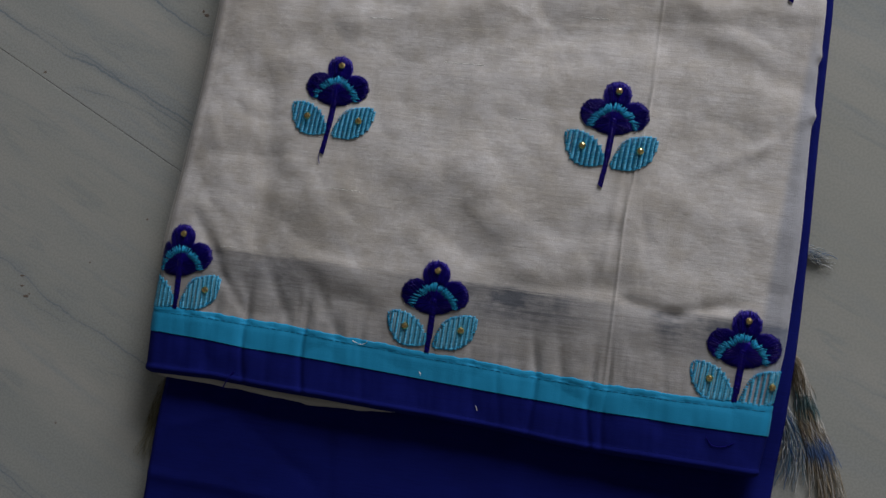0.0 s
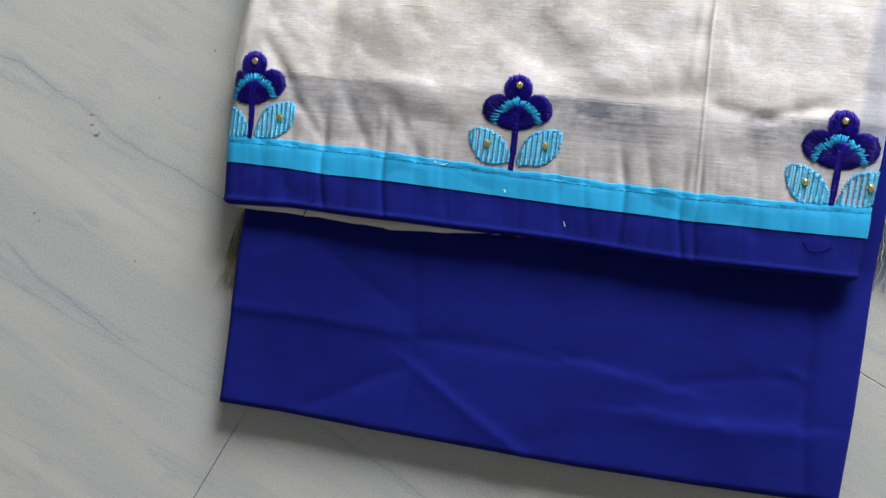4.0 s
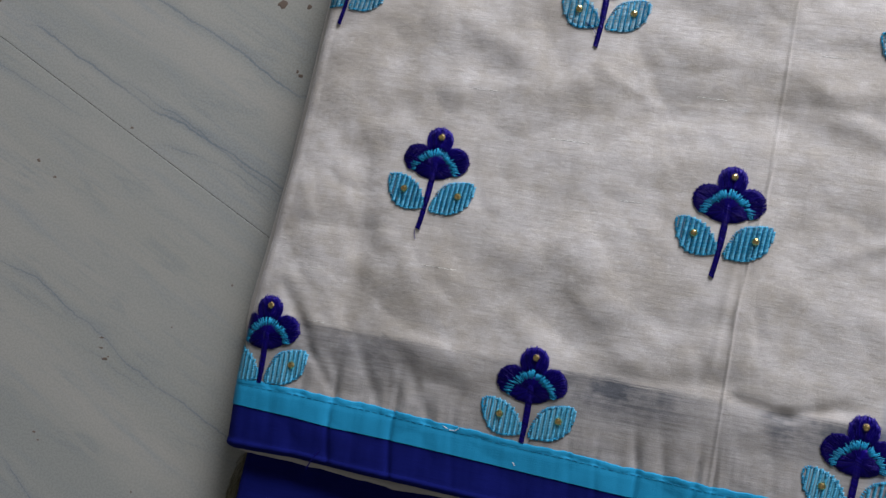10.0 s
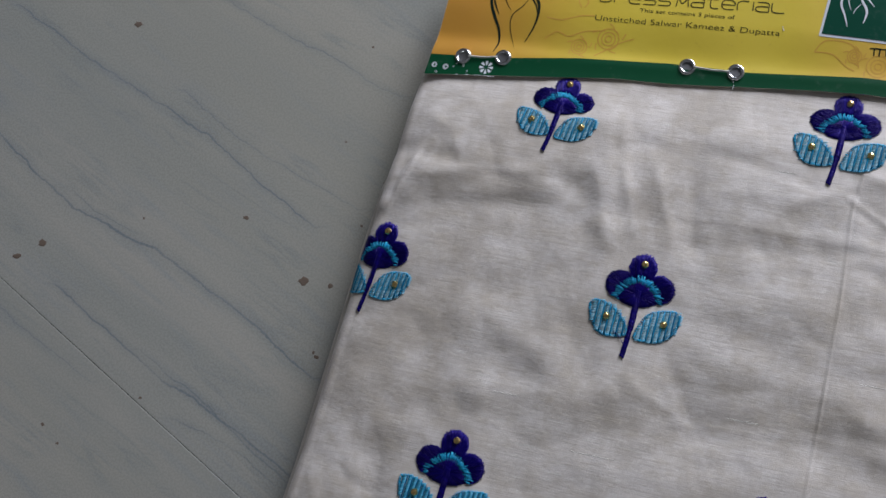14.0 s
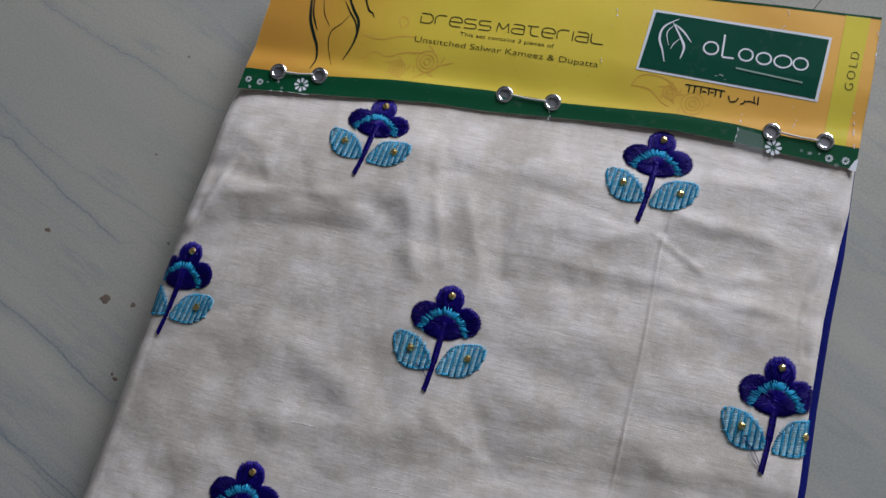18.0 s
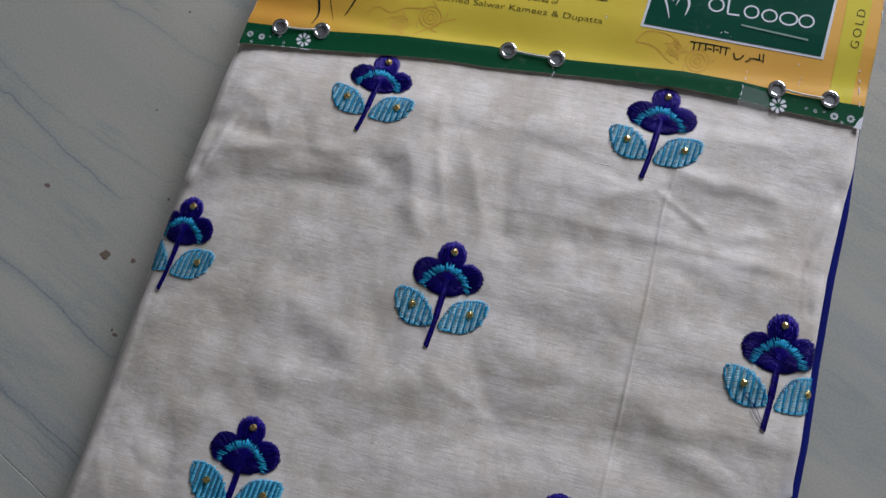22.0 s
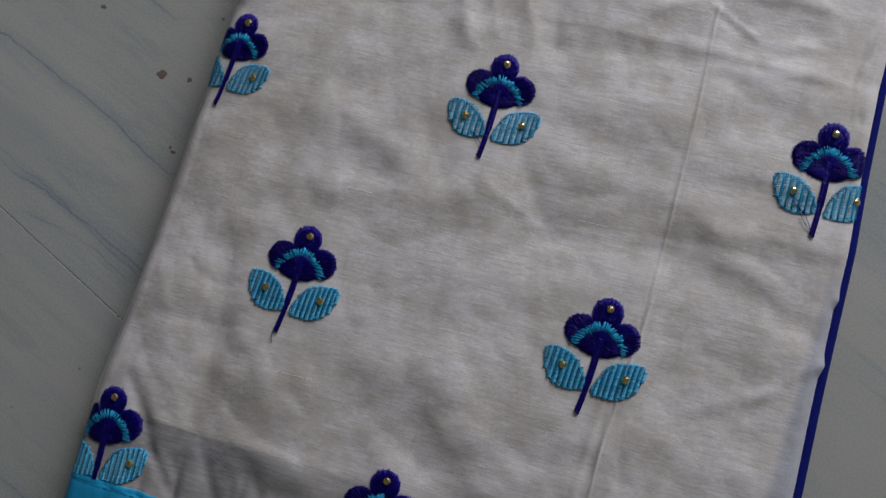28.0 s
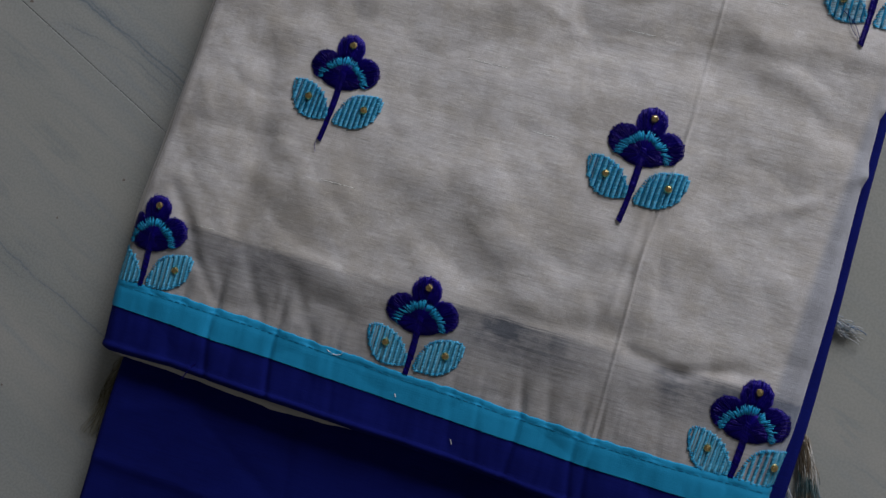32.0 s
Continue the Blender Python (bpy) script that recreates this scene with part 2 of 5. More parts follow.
    ls.new(tone, b.inputs["Base Color"])
    b.inputs["Sheen Weight"].default_value = sheen
    b.inputs["Sheen Roughness"].default_value = 0.4
    b.inputs["Specular IOR Level"].default_value = 0.3 if facing else 0.3 if sheen > 0 else 0.1
    both = math_node(ns, ls, "ADD", math_node(ns, ls, "ADD", warp, weft), math_node(ns, ls, "MULTIPLY", slubs, 1.5))
    if facing:
        # small soft crumples of the loose weave
        crumple = noise_tex(ns, ls, place(ns, ls, (1.0, 1.5, 1), 4.0), 0.13, 4, 0.55)
        both = math_node(ns, ls, "MULTIPLY_ADD", crumple, 4.5, both)
    bump(ns, ls, b, both, 0.00013, 0.42 if facing else 0.3)
    return m


def thread(name, color, light, rough=0.38, gloss=0.22, tint=(1, 1, 1)):
    """Embroidery floss: each stitch has its own tone."""
    m, ns, ls, b = material(name, color, rough)
    g = ns.new("ShaderNodeNewGeometry")
    tone = mix(ns, ls, g.outputs["Random Per Island"], color, light)
    ls.new(tone, b.inputs["Base Color"])
    b.inputs["Specular IOR Level"].default_value = gloss
    b.inputs["Specular Tint"].default_value = (*tint, 1)
    return m


def card_print():
    """Glossy card, yellow in the middle and orange to both ends, with worn speckles."""
    m, ns, ls, b = material("card_print", (0.75, 0.52, 0.05), 0.3)
    p = place(ns, ls)
    s = ns.new("ShaderNodeSeparateXYZ")
    ls.new(p, s.inputs[0])
    x = s.outputs[0]
    mid = math_node(ns, ls, "MULTIPLY", ramp(ns, ls, x, -5.0, 85.0), math_node(ns, ls, "SUBTRACT", 1.0, ramp(ns, ls, x, 150.0, 235.0)))
    # right end lighter than the left, its sheen mixed into the orange
    ends = mix(ns, ls, ramp(ns, ls, x, 60.0, 200.0), (0.60, 0.29, 0.035), (0.80, 0.42, 0.065))
    tone = mix(ns, ls, mid, ends, (0.76, 0.58, 0.05))
    specks = noise_tex(ns, ls, p, 0.5, 4, 0.7)
    tone = mix(ns, ls, math_node(ns, ls, "MULTIPLY", ramp(ns, ls, specks, 0.6, 0.75), 0.25), tone, (0.45, 0.22, 0.05))
    ls.new(tone, b.inputs["Base Color"])
    dents = noise_tex(ns, ls, p, 0.06, 3, 0.5)
    ls.new(math_node(ns, ls, "MULTIPLY_ADD", dents, 0.2, 0.36), b.inputs["Roughness"])
    bump(ns, ls, b, dents, 0.001, 0.25)
    return m


def printed(name, color, rough=0.3, wear=0.2, pale=(0.6, 0.62, 0.6), gloss=0.5):
    m, ns, ls, b = material(name, color, rough)
    b.inputs["Specular IOR Level"].default_value = gloss
    p = place(ns, ls)
    n = noise_tex(ns, ls, p, 0.12, 5, 0.7)
    ls.new(mix(ns, ls, math_node(ns, ls, "MULTIPLY", ramp(ns, ls, n, 0.55, 0.8), wear), color, pale), b.inputs["Base Color"])
    bump(ns, ls, b, noise_tex(ns, ls, p, 0.06, 3, 0.5), 0.001, 0.2)
    return m


def plaster(name, color):
    m, ns, ls, b = material(name, color, 0.9)
    p = place(ns, ls, (0.001, 0.001, 0.001))
    n = noise_tex(ns, ls, p, 6, 5, 0.6)
    ls.new(mix(ns, ls, n, color, tuple(c * 0.9 for c in color)), b.inputs["Base Color"])
    bump(ns, ls, b, noise_tex(ns, ls, p, 80, 3, 0.6), 0.002, 0.3)
    return m


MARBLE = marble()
GROUT = material("dark_joint", (0.24, 0.225, 0.2), 0.9)[0]
# second tone is warm: light bounced inside the folds goes into its patches
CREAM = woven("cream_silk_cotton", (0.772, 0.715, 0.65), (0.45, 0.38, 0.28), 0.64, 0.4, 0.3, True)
CREAM_PLAIN = woven("cream_lining", (0.60, 0.55, 0.47), (0.40, 0.36, 0.30), 0.75, 0.5, 0.2)
TEAL = woven("turquoise_cotton", (0.010, 0.288, 0.495), (0.008, 0.228, 0.405), 0.75, 0.12, 0.05)
NAVY = woven("royal_blue_cotton", (0.0062, 0.0104, 0.137), (0.0039, 0.0062, 0.088), 0.9, 0.9, 0.0)
T_NAVY = thread("indigo_floss", (0.002, 0.0015, 0.045), (0.0075, 0.0032, 0.17), 0.34, 0.5, (0.32, 0.22, 1.0))
T_TEAL = thread("turquoise_floss", (0.008, 0.21, 0.40), (0.035, 0.48, 0.76))
T_PALE = thread("pale_turquoise_floss", (0.03, 0.33, 0.52), (0.13, 0.53, 0.72), 0.42, 0.5)
T_LINE = thread("deep_turquoise_floss", (0.005, 0.14, 0.27), (0.02, 0.28, 0.46))
T_ICE = thread("ice_blue_floss", (0.13, 0.42, 0.55), (0.36, 0.61, 0.70), 0.42, 0.4)
T_MIST = thread("misty_turquoise_floss", (0.07, 0.33, 0.46), (0.22, 0.50, 0.60), 0.42, 0.4)
# dark tone for the shaded grooves between fat leaf stripes
T_GROOVE = thread("groove_shade_floss", (0.004, 0.09, 0.19), (0.01, 0.18, 0.34))
GOLD = material("gold_crystal", (0.95, 0.70, 0.28), 0.22, 1.0)[0]
SILVER = material("nickel_metal", (0.78, 0.78, 0.78), 0.22, 1.0)[0]
CARD = card_print()
CARD_GREEN = printed("green_print", (0.001, 0.066, 0.023), 0.36, 0.10, gloss=0.3)
LOGO_GREEN = printed("dark_green_print", (0.001, 0.062, 0.034), 0.4, 0.07, gloss=0.16)
STROKE_INK = printed("black_green_print", (0.008, 0.02, 0.014), 0.4, 0.05, gloss=0.2)
CARD_YELLOW = printed("lemon_print", (0.70, 0.58, 0.06), 0.3, 0.1)
WHITE_INK = printed("white_print", (0.72, 0.74, 0.76), 0.4, 0.1)
PALE_INK = printed("pale_green_print", (0.22, 0.32, 0.25), 0.4, 0.1)
DARK_INK = printed("dark_ink", (0.06, 0.055, 0.012), 0.45, 0.05, gloss=0.25)
ORANGE_INK = printed("orange_line_print", (0.72, 0.40, 0.06), 0.4, 0.1)
PAPER_EDGE = printed("bare_paper", (0.62, 0.58, 0.5), 0.7, 0.3)
CORD = material("white_cord", (0.72, 0.70, 0.62), 0.5)[0]
TAPE, _, _, tape_shader = material("clear_tape", (0.75, 0.8, 0.78), 0.1)
tape_shader.inputs["Alpha"].default_value = 0.12
HOLE_SHADE = material("shaded_hole", (0.25, 0.25, 0.25), 0.45, 0.8)[0]
DIRT = printed("brown_dirt", (0.17, 0.125, 0.09), 0.9, 0.8, (0.38, 0.33, 0.27))
PLASTER = plaster("wall_plaster", (0.26, 0.26, 0.255))
WOOD_WHITE = plaster("painted_frame", (0.7, 0.7, 0.68))


# ---- mesh helpers (lengths in millimetres) ----
MM = 0.001


def mesh_object(name, verts, faces, mat, parent=None, label="", smooth=False):
    me = bpy.data.meshes.new(name)
    me.from_pydata([(x * MM, y * MM, z * MM) for x, y, z in verts], [], faces)
    me.materials.append(mat)
    if smooth:
        me.polygons.foreach_set("use_smooth", [True] * len(me.polygons))
    me.update()
    ob = new(name, me)
    ob.parent = parent
    if label:
        tagged(ob, label)
    return ob


def curve_at(points, v):
    return float(np.interp(v, [p[0] for p in points], [p[1] for p in points]))


def grid(fn, nu, nv):
    """Verts and faces of a sheet fn(u, v), u and v from 0 to 1."""
    verts = [fn(i / nu, j / nv) for j in range(nv + 1) for i in range(nu + 1)]
    faces = [(j * (nu + 1) + i, j * (nu + 1) + i + 1, (j + 1) * (nu + 1) + i + 1, (j + 1) * (nu + 1) + i) for j in range(nv) for i in range(nu)]
    return verts, faces


def box_mesh(verts, faces, x0, x1, y0, y1, z0, z1):
    n = len(verts)
    verts += [(x, y, z) for z in (z0, z1) for y in (y0, y1) for x in (x0, x1)]
    faces += [tuple(n + i for i in f) for f in ((0, 2, 3, 1), (4, 5, 7, 6), (0, 1, 5, 4), (2, 6, 7, 3), (0, 4, 6, 2), (1, 3, 7, 5))]


def ridge(verts, faces, path, wide, high):
    """A half-round thread along points (place, up): three verts a station."""
    n = len(verts)
    for k, (p, up) in enumerate(path):
        a, b = path[max(k - 1, 0)][0], path[min(k + 1, len(path) - 1)][0]
        side = (b - a).cross(up)
        if side.length < 1e-9:
            side = Vector((1, 0, 0))
        side = side.normalized() * (wide / 2)
        verts += [tuple(p - side), tuple(p + up * high), tuple(p + side)]
    for k in range(len(path) - 1):
        a, b = n + 3 * k, n + 3 * k + 3
        faces += [(a, b, b + 1, a + 1), (a + 1, b + 1, b + 2, a + 2)]
    last = n + 3 * (len(path) - 1)
    faces += [(n, n + 1, n + 2), (last, last + 2, last + 1)]


def smooth_line(points, n, closed=False):
    """Catmull-Rom through 2D points."""
    pts = [Vector(p) for p in points]
    out, m = [], len(pts)
    for i in range(m if closed else m - 1):
        p = [pts[(i + k) % m] if closed else pts[min(max(i + k, 0), m - 1)] for k in (-1, 0, 1, 2)]
        for k in range(n):
            t = k / n
            out.append(0.5 * (2 * p[1] + (p[2] - p[0]) * t + (2 * p[0] - 5 * p[1] + 4 * p[2] - p[3]) * t * t + (3 * p[1] - 3 * p[2] + p[3] - p[0]) * t**3))
    if not closed:
        out.append(pts[-1])
    return out


# ---- room ----
def room():
    x0, x1, y0, y1, h = (1000 * v for v in ROOM)
    a, b, sill, top = (1000 * v for v in WIN)

    def shell(name, boxes, mat, label, cat):
        verts, faces = [], []
        for q in boxes:
            box_mesh(verts, faces, *q)
        return tagged(mesh_object(name, verts, faces, mat), label, cat, kind="structure")

    shell("wall_north", [(x0, a, y1, y1 + 150, 0, h), (b, x1, y1, y1 + 150, 0, h), (a, b, y1, y1 + 150, 0, sill), (a, b, y1, y1 + 150, top, h)], PLASTER, "plain plastered wall with a window opening", "wall")
    shell("wall_south", [(x0, x1, y0 - 150, y0, 0, h)], PLASTER, "plain grey-white plastered wall", "wall")
    shell("wall_west", [(x0 - 150, x0, y0 - 150, y1 + 150, 0, h)], PLASTER, "plain grey-white plastered wall", "wall")
    shell("wall_east", [(x1, x1 + 150, y0 - 150, y1 + 150, 0, h)], PLASTER, "plain grey-white plastered wall", "wall")
    shell("ceiling", [(x0 - 150, x1 + 150, y0 - 150, y1 + 150, h, h + 120)], PLASTER, "plain grey-white plastered ceiling", "ceiling")


def floor():
    """Marble slabs laid turned by about thirty degrees, hairline joints between them."""
    verts, faces = [], []
    box_mesh(verts, faces, -1850, 2250, -2150, 1750, -40, -1.2)
    base = tagged(mesh_object("floor", verts, faces, GROUT), "polished pale grey marble floor slabs with hairline joints", "floor", kind="structure")
    size, gap = 620.0, 0.3
    h, c = size / 2 - gap / 2, 0.2
    turn = Matrix.Rotation(radians(-29.8), 4, "Z")
    corner = Vector((35.8, -301.0, 0))
    x0, x1, y0, y1 = -1720, 2120, -2020, 1620  # slabs are cut at the walls

    def cut(ring, axis, limit, sign):
        out = []
        for a, b in zip(ring, ring[1:] + ring[:1]):
            da, db = sign * (a[axis] - limit), sign * (b[axis] - limit)
            if da >= 0:
                out.append(a)
            if (da >= 0) != (db >= 0):
                out.append(a.lerp(b, da / (da - db)))
        return out

    for j in range(-5, 6):
        for i in range(-5, 6):
            centre = corner + turn @ Vector(((i + 0.5) * size, (j + 0.5) * size, 0))
            ring = [centre + turn @ Vector((sx * h, sy * h, 0)) for sx, sy in ((-1, -1), (1, -1), (1, 1), (-1, 1))]
            for axis, limit, sign in ((0, x0, 1), (0, x1, -1), (1, y0, 1), (1, y1, -1)):
                ring = cut(ring, axis, limit, sign) if ring else ring
            if len(ring) < 3:
                continue
            mid = sum(ring, Vector((0, 0, 0))) / len(ring)
            n = len(ring)
            inner = [p + (mid - p).normalized() * c * 1.414 for p in ring]
            tv = [(p.x, p.y, -12) for p in ring] + [(p.x, p.y, -c) for p in ring] + [(p.x, p.y, 0) for p in inner]
            tf = [tuple(range(2 * n, 3 * n))] + [(k + o, (k + 1) % n + o, (k + 1) % n + o + n, k + o + n) for o in (0, n) for k in range(n)]
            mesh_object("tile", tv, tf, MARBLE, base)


# ---- kurta cloth surface ----
K_LEFT = [(-360, -64.8), (-322, -63.2), (-279, -59), (-254, -54.5), (-211, -47.5), (-177, -43), (-135, -38), (-103, -34), (-75, -30), (-44, -25.5), (-17, -22), (0, -18), (60, -10)]
K_RIGHT = [(-381, 245), (-360, 249.2), (-344, 251.2), (-334, 253.0), (-324, 255.0), (-314, 256.4), (-300, 257.6), (-287, 258.8), (-270, 260.2), (-259, 260.9), (-220, 262.5), (-212, 263), (-207, 265), (-201, 264), (-187, 264.7), (-182, 264.8), (-177.5, 266.6), (-173, 266.2), (-155, 267.2), (-120, 267.7), (-82, 269.2), (-51, 272), (-30, 274.5), (0, 275), (60, 277)]
HEM_TOP = [(-70, -318), (-58, -318.8), (-30, -320.6), (-10, -322.6), (10, -324.2), (40, -327.8), (60, -329.9), (82, -332.9), (105, -335.0), (132, -338.4), (150, -339.8), (169, -342.1), (190, -343.5), (208, -345), (230, -345.8), (260, -347.2)]
HEM_MID = [(-70, -330.6), (-58, -331.0), (-30, -333.6), (-9, -336.4), (10, -337.8), (32, -339.9), (60, -342.9), (88, -346.0), (110, -348.4), (132, -350.7), (150, -352.4), (169.5, -354.7), (190, -356.0), (208, -357.6), (260, -361)]
HEM_LOW = [(-70, -352.5), (-62, -352.8), (-27, -353.9), (5, -357.4), (32, -359.7), (60, -362.6), (89, -365), (110, -367.3), (133, -370.2), (150, -372.9), (170, -375.2), (209, -377.8), (260, -382)]
# creases: x0, y0, x1, y1, half width, height (below zero: a groove), step to the right of the line
SEAM_CREASES = [
    (198, -41, 194, -64, 0.8, 0.16, 0.12), (194, -64, 193, -103, 0.8, 0.16, 0.12), (193, -103, 190, -150, 0.8, 0.16, 0.12), (190, -150, 186, -205, 0.8, 0.16, 0.12), (186, -205, 177, -262, 0.8, 0.4, 0.25), (177, -262, 172, -340, 0.8, 0.4, 0.25),
]
UPPER_CREASES = [
    (194, -58, 211, -68, 1.6, 0.5, 0), (211, -68, 240, -70, 4, 0.49, 0), (266, -57, 259, -83, 1, 0.7, 0), (170, -62, 192, -52, 3, 0.5, 0), (-14, -57, -24, -82, 1.5, 1.3, 0),
    (-20, -52, 25, -60, 4.5, -0.91, 0.24), (20, -72, 55, -66, 5, 0.56, 0), (60, -60, 85, -75, 6, -0.84, 0), (80, -30, 85, -80, 7, 1.46, 0), (128, -74, 192, -79, 1.6, 0.15, 0.2),
    (127, -22, 128, -74, 1.6, 0.1, 0.2), (86, -30, 92, -62, 3, 0.5, 0.32), (135, -42, 168, -50, 3, -0.33, 0), (205, -48, 245, -52, 2.5, 0.28, 0),
]
MIDDLE_CREASES = [
    (106, -154, 132, -169, 3.5, 0.39, 0.22), (132, -169, 188, -167, 2, 0.2, -0.17), (259, -83, 261, -100, 1, 0.7, 0), (264, -205, 240, -225, 2.5, 0.33, 0), (240, -225, 215, -235, 3, 0.33, 0),
    (-9, -205, -4, -245, 9, -1.46, 0), (-24, -82, -30, -100, 3, 0.44, 0), (200, -78, 250, -84, 2.5, 0.33, 0.24), (205, -95, 260, -90, 6, 0.56, 0), (30, -130, 70, -150, 9, 1.12, 0),
    (120, -120, 180, -135, 9, -0.9, 0), (40, -165, 100, -160, 7, 0.78, 0), (-30, -150, -10, -185, 9, 0.5, 0), (195, -175, 250, -190, 8, -0.9, 0),
]
LOWER_CREASES = [
    (177, -221, 170, -276, 1.4, 0.4, 0), (170, -276, 166, -300, 2, 0.22, 0), (-4, -245, -7, -285, 7, -1.31, 0), (15, -240, 40, -262, 13.5, 1.01, 0), (59, -251, 116, -282, 16.5, -1.26, 0),
    (100, -235, 120, -265, 12, 1.18, 0), (200, -250, 250, -262, 9, 0.9, 0), (120, -300, 170, -296, 6, -0.98, 0), (182, -302, 203, -306.5, 3, -1.0, 0), (203, -306.5, 224, -301, 3, -0.8, 0),
    (187, -264, 188, -280, 3, -0.5, 0), (20, -290, 60, -303, 8, 1.12, 0), (70, -240, 95, -300, 13.5, 0.84, 0),
]
LOWER_CREASES_B = [
    (-41, -271, -30, -288, 3.5, -0.8, 0.2), (-30, -288, -24, -302, 3, -0.8, 0.2), (-24, -302, -12, -318, 2.5, -0.6, 0.2), (2, -300, 12, -322, 3, -0.5, 0), (28, -306, 38, -326, 3, -0.5, 0),
]
# pressed folds: way along the fold, height (below zero: a valley), length of the slope on its left and on its right
FOLDS_UPPER = [
    (((-7, -65), (16, -60), (43, -60)), 2.5, 9, 8), (((-4, -78), (24, -76), (57, -75)), -1.1, 8, 10), (((77, -57), (86, -90)), 1.9, 8, 9), (((89, -52), (98, -83)), 0.94, 5, 5), (((105, -52), (115, -83)), 1.3, 5, 6),
    (((126, -86), (159, -85), (192, -84)), -1.7, 13, 12), (((122, -61), (126, -86)), -1.1, 8, 7), (((121, -61), (155, -59), (190, -58)), 0.94, 10, 9), (((0, -17), (14, -26), (36, -25)), 0.56, 5, 5), (((-7, -36), (3, -41), (9, -55)), 0.94, 6, 6),
]
FOLDS_RIGHT = [
    (((197, -86), (219, -86), (240, -82)), 1.2, 8, 7), (((203, -88), (213, -96), (213, -111)), -0.79, 6, 6), (((198, -44), (212, -47)), 0.99, 4, 4), (((217, -27), (237, -26)), 0.99, 5, 4), (((222, -47), (240, -49)), 0.99, 5, 5),
    (((195, -60), (211, -69), (233, -66)), -0.99, 9, 7), (((220, -130), (243, -135)), 0.59, 6, 6), (((210, -156), (238, -157), (262, -159)), 0.99, 9, 8), (((270, -42), (261, -62), (258, -76), (259, -86), (262, -99)), -1.1, 1.6, 3),
]
FOLDS_MIDDLE = [
    (((133, -170), (160, -169), (188, -169)), -1.7, 14, 12), (((119, -135), (126, -151), (135, -168)), -1.4, 12, 9), (((7, -132), (9, -153), (12, -176)), -0.91, 12, 11), (((33, -141), (38, -169)), 0.91, 10, 10), (((66, -144), (68, -181)), 0.77, 12, 12),
    (((74, -132), (86, -153)), -0.77, 8, 8), (((53, -159), (85, -161)), -0.62, 8, 8), (((200, -150), (212, -160), (232, -177)), 0.8, 10, 9), (((203, -164), (228, -166), (244, -175)), -0.77, 6, 6), (((107, -189), (145, -174), (171, -175)), -0.62, 8, 8),
]
FOLDS_LOWER = [
    (((-44, -206), (-30, -236), (-27, -262)), 0.85, 8, 9), (((-22, -208), (-7, -237), (3, -257)), 0.64, 9, 9), (((7, -240), (22, -258)), 0.55, 9, 9), (((54, -242), (97, -244)), 0.47, 10, 10), (((-15, -265), (-20, -282)), -0.47, 6, 6),
    (((99, -258), (116, -273), (128, -288)), 0.85, 9, 9), (((89, -275), (113, -292), (131, -295)), -0.64, 7, 8), (((172, -260), (190, -282)), 0.47, 8, 8), (((181, -305), (207, -307), (231, -301)), -0.64, 6, 6),
]
FOLDS_HEM = [
    (((-18, -276), (-3, -300)), 0.51, 8, 8), (((14, -298), (27, -319)), 0.72, 5, 5), (((-13, -301), (-9, -323)), -0.59, 4, 4), (((6, -310), (13, -326)), -0.51, 4, 4), (((31, -297), (39, -326)), 0.51, 7, 7), (((146, -307), (150, -330)), -0.34, 3, 3), (((183, -324), (213, -327)), -0.34, 6, 6),
]
PUCKERS = [(-44, 3.0, 0.7), (-28, 4.0, 1.0), (-10, 1.5, 1.5), (4, 4.0, 0.8), (21.5, 1.5, 1.7), (36, 5.0, 0.8), (52, 3.0, 0.8), (108, 3.5, 0.8), (121, 2.5, 0.9), (137, 1.6, 1.6), (150, 3.0, 0.9), (166, 1.5, 1.6), (173, 1.6, 1.3), (200, 4.0, 0.5), (222, 4.0, 0.4)]


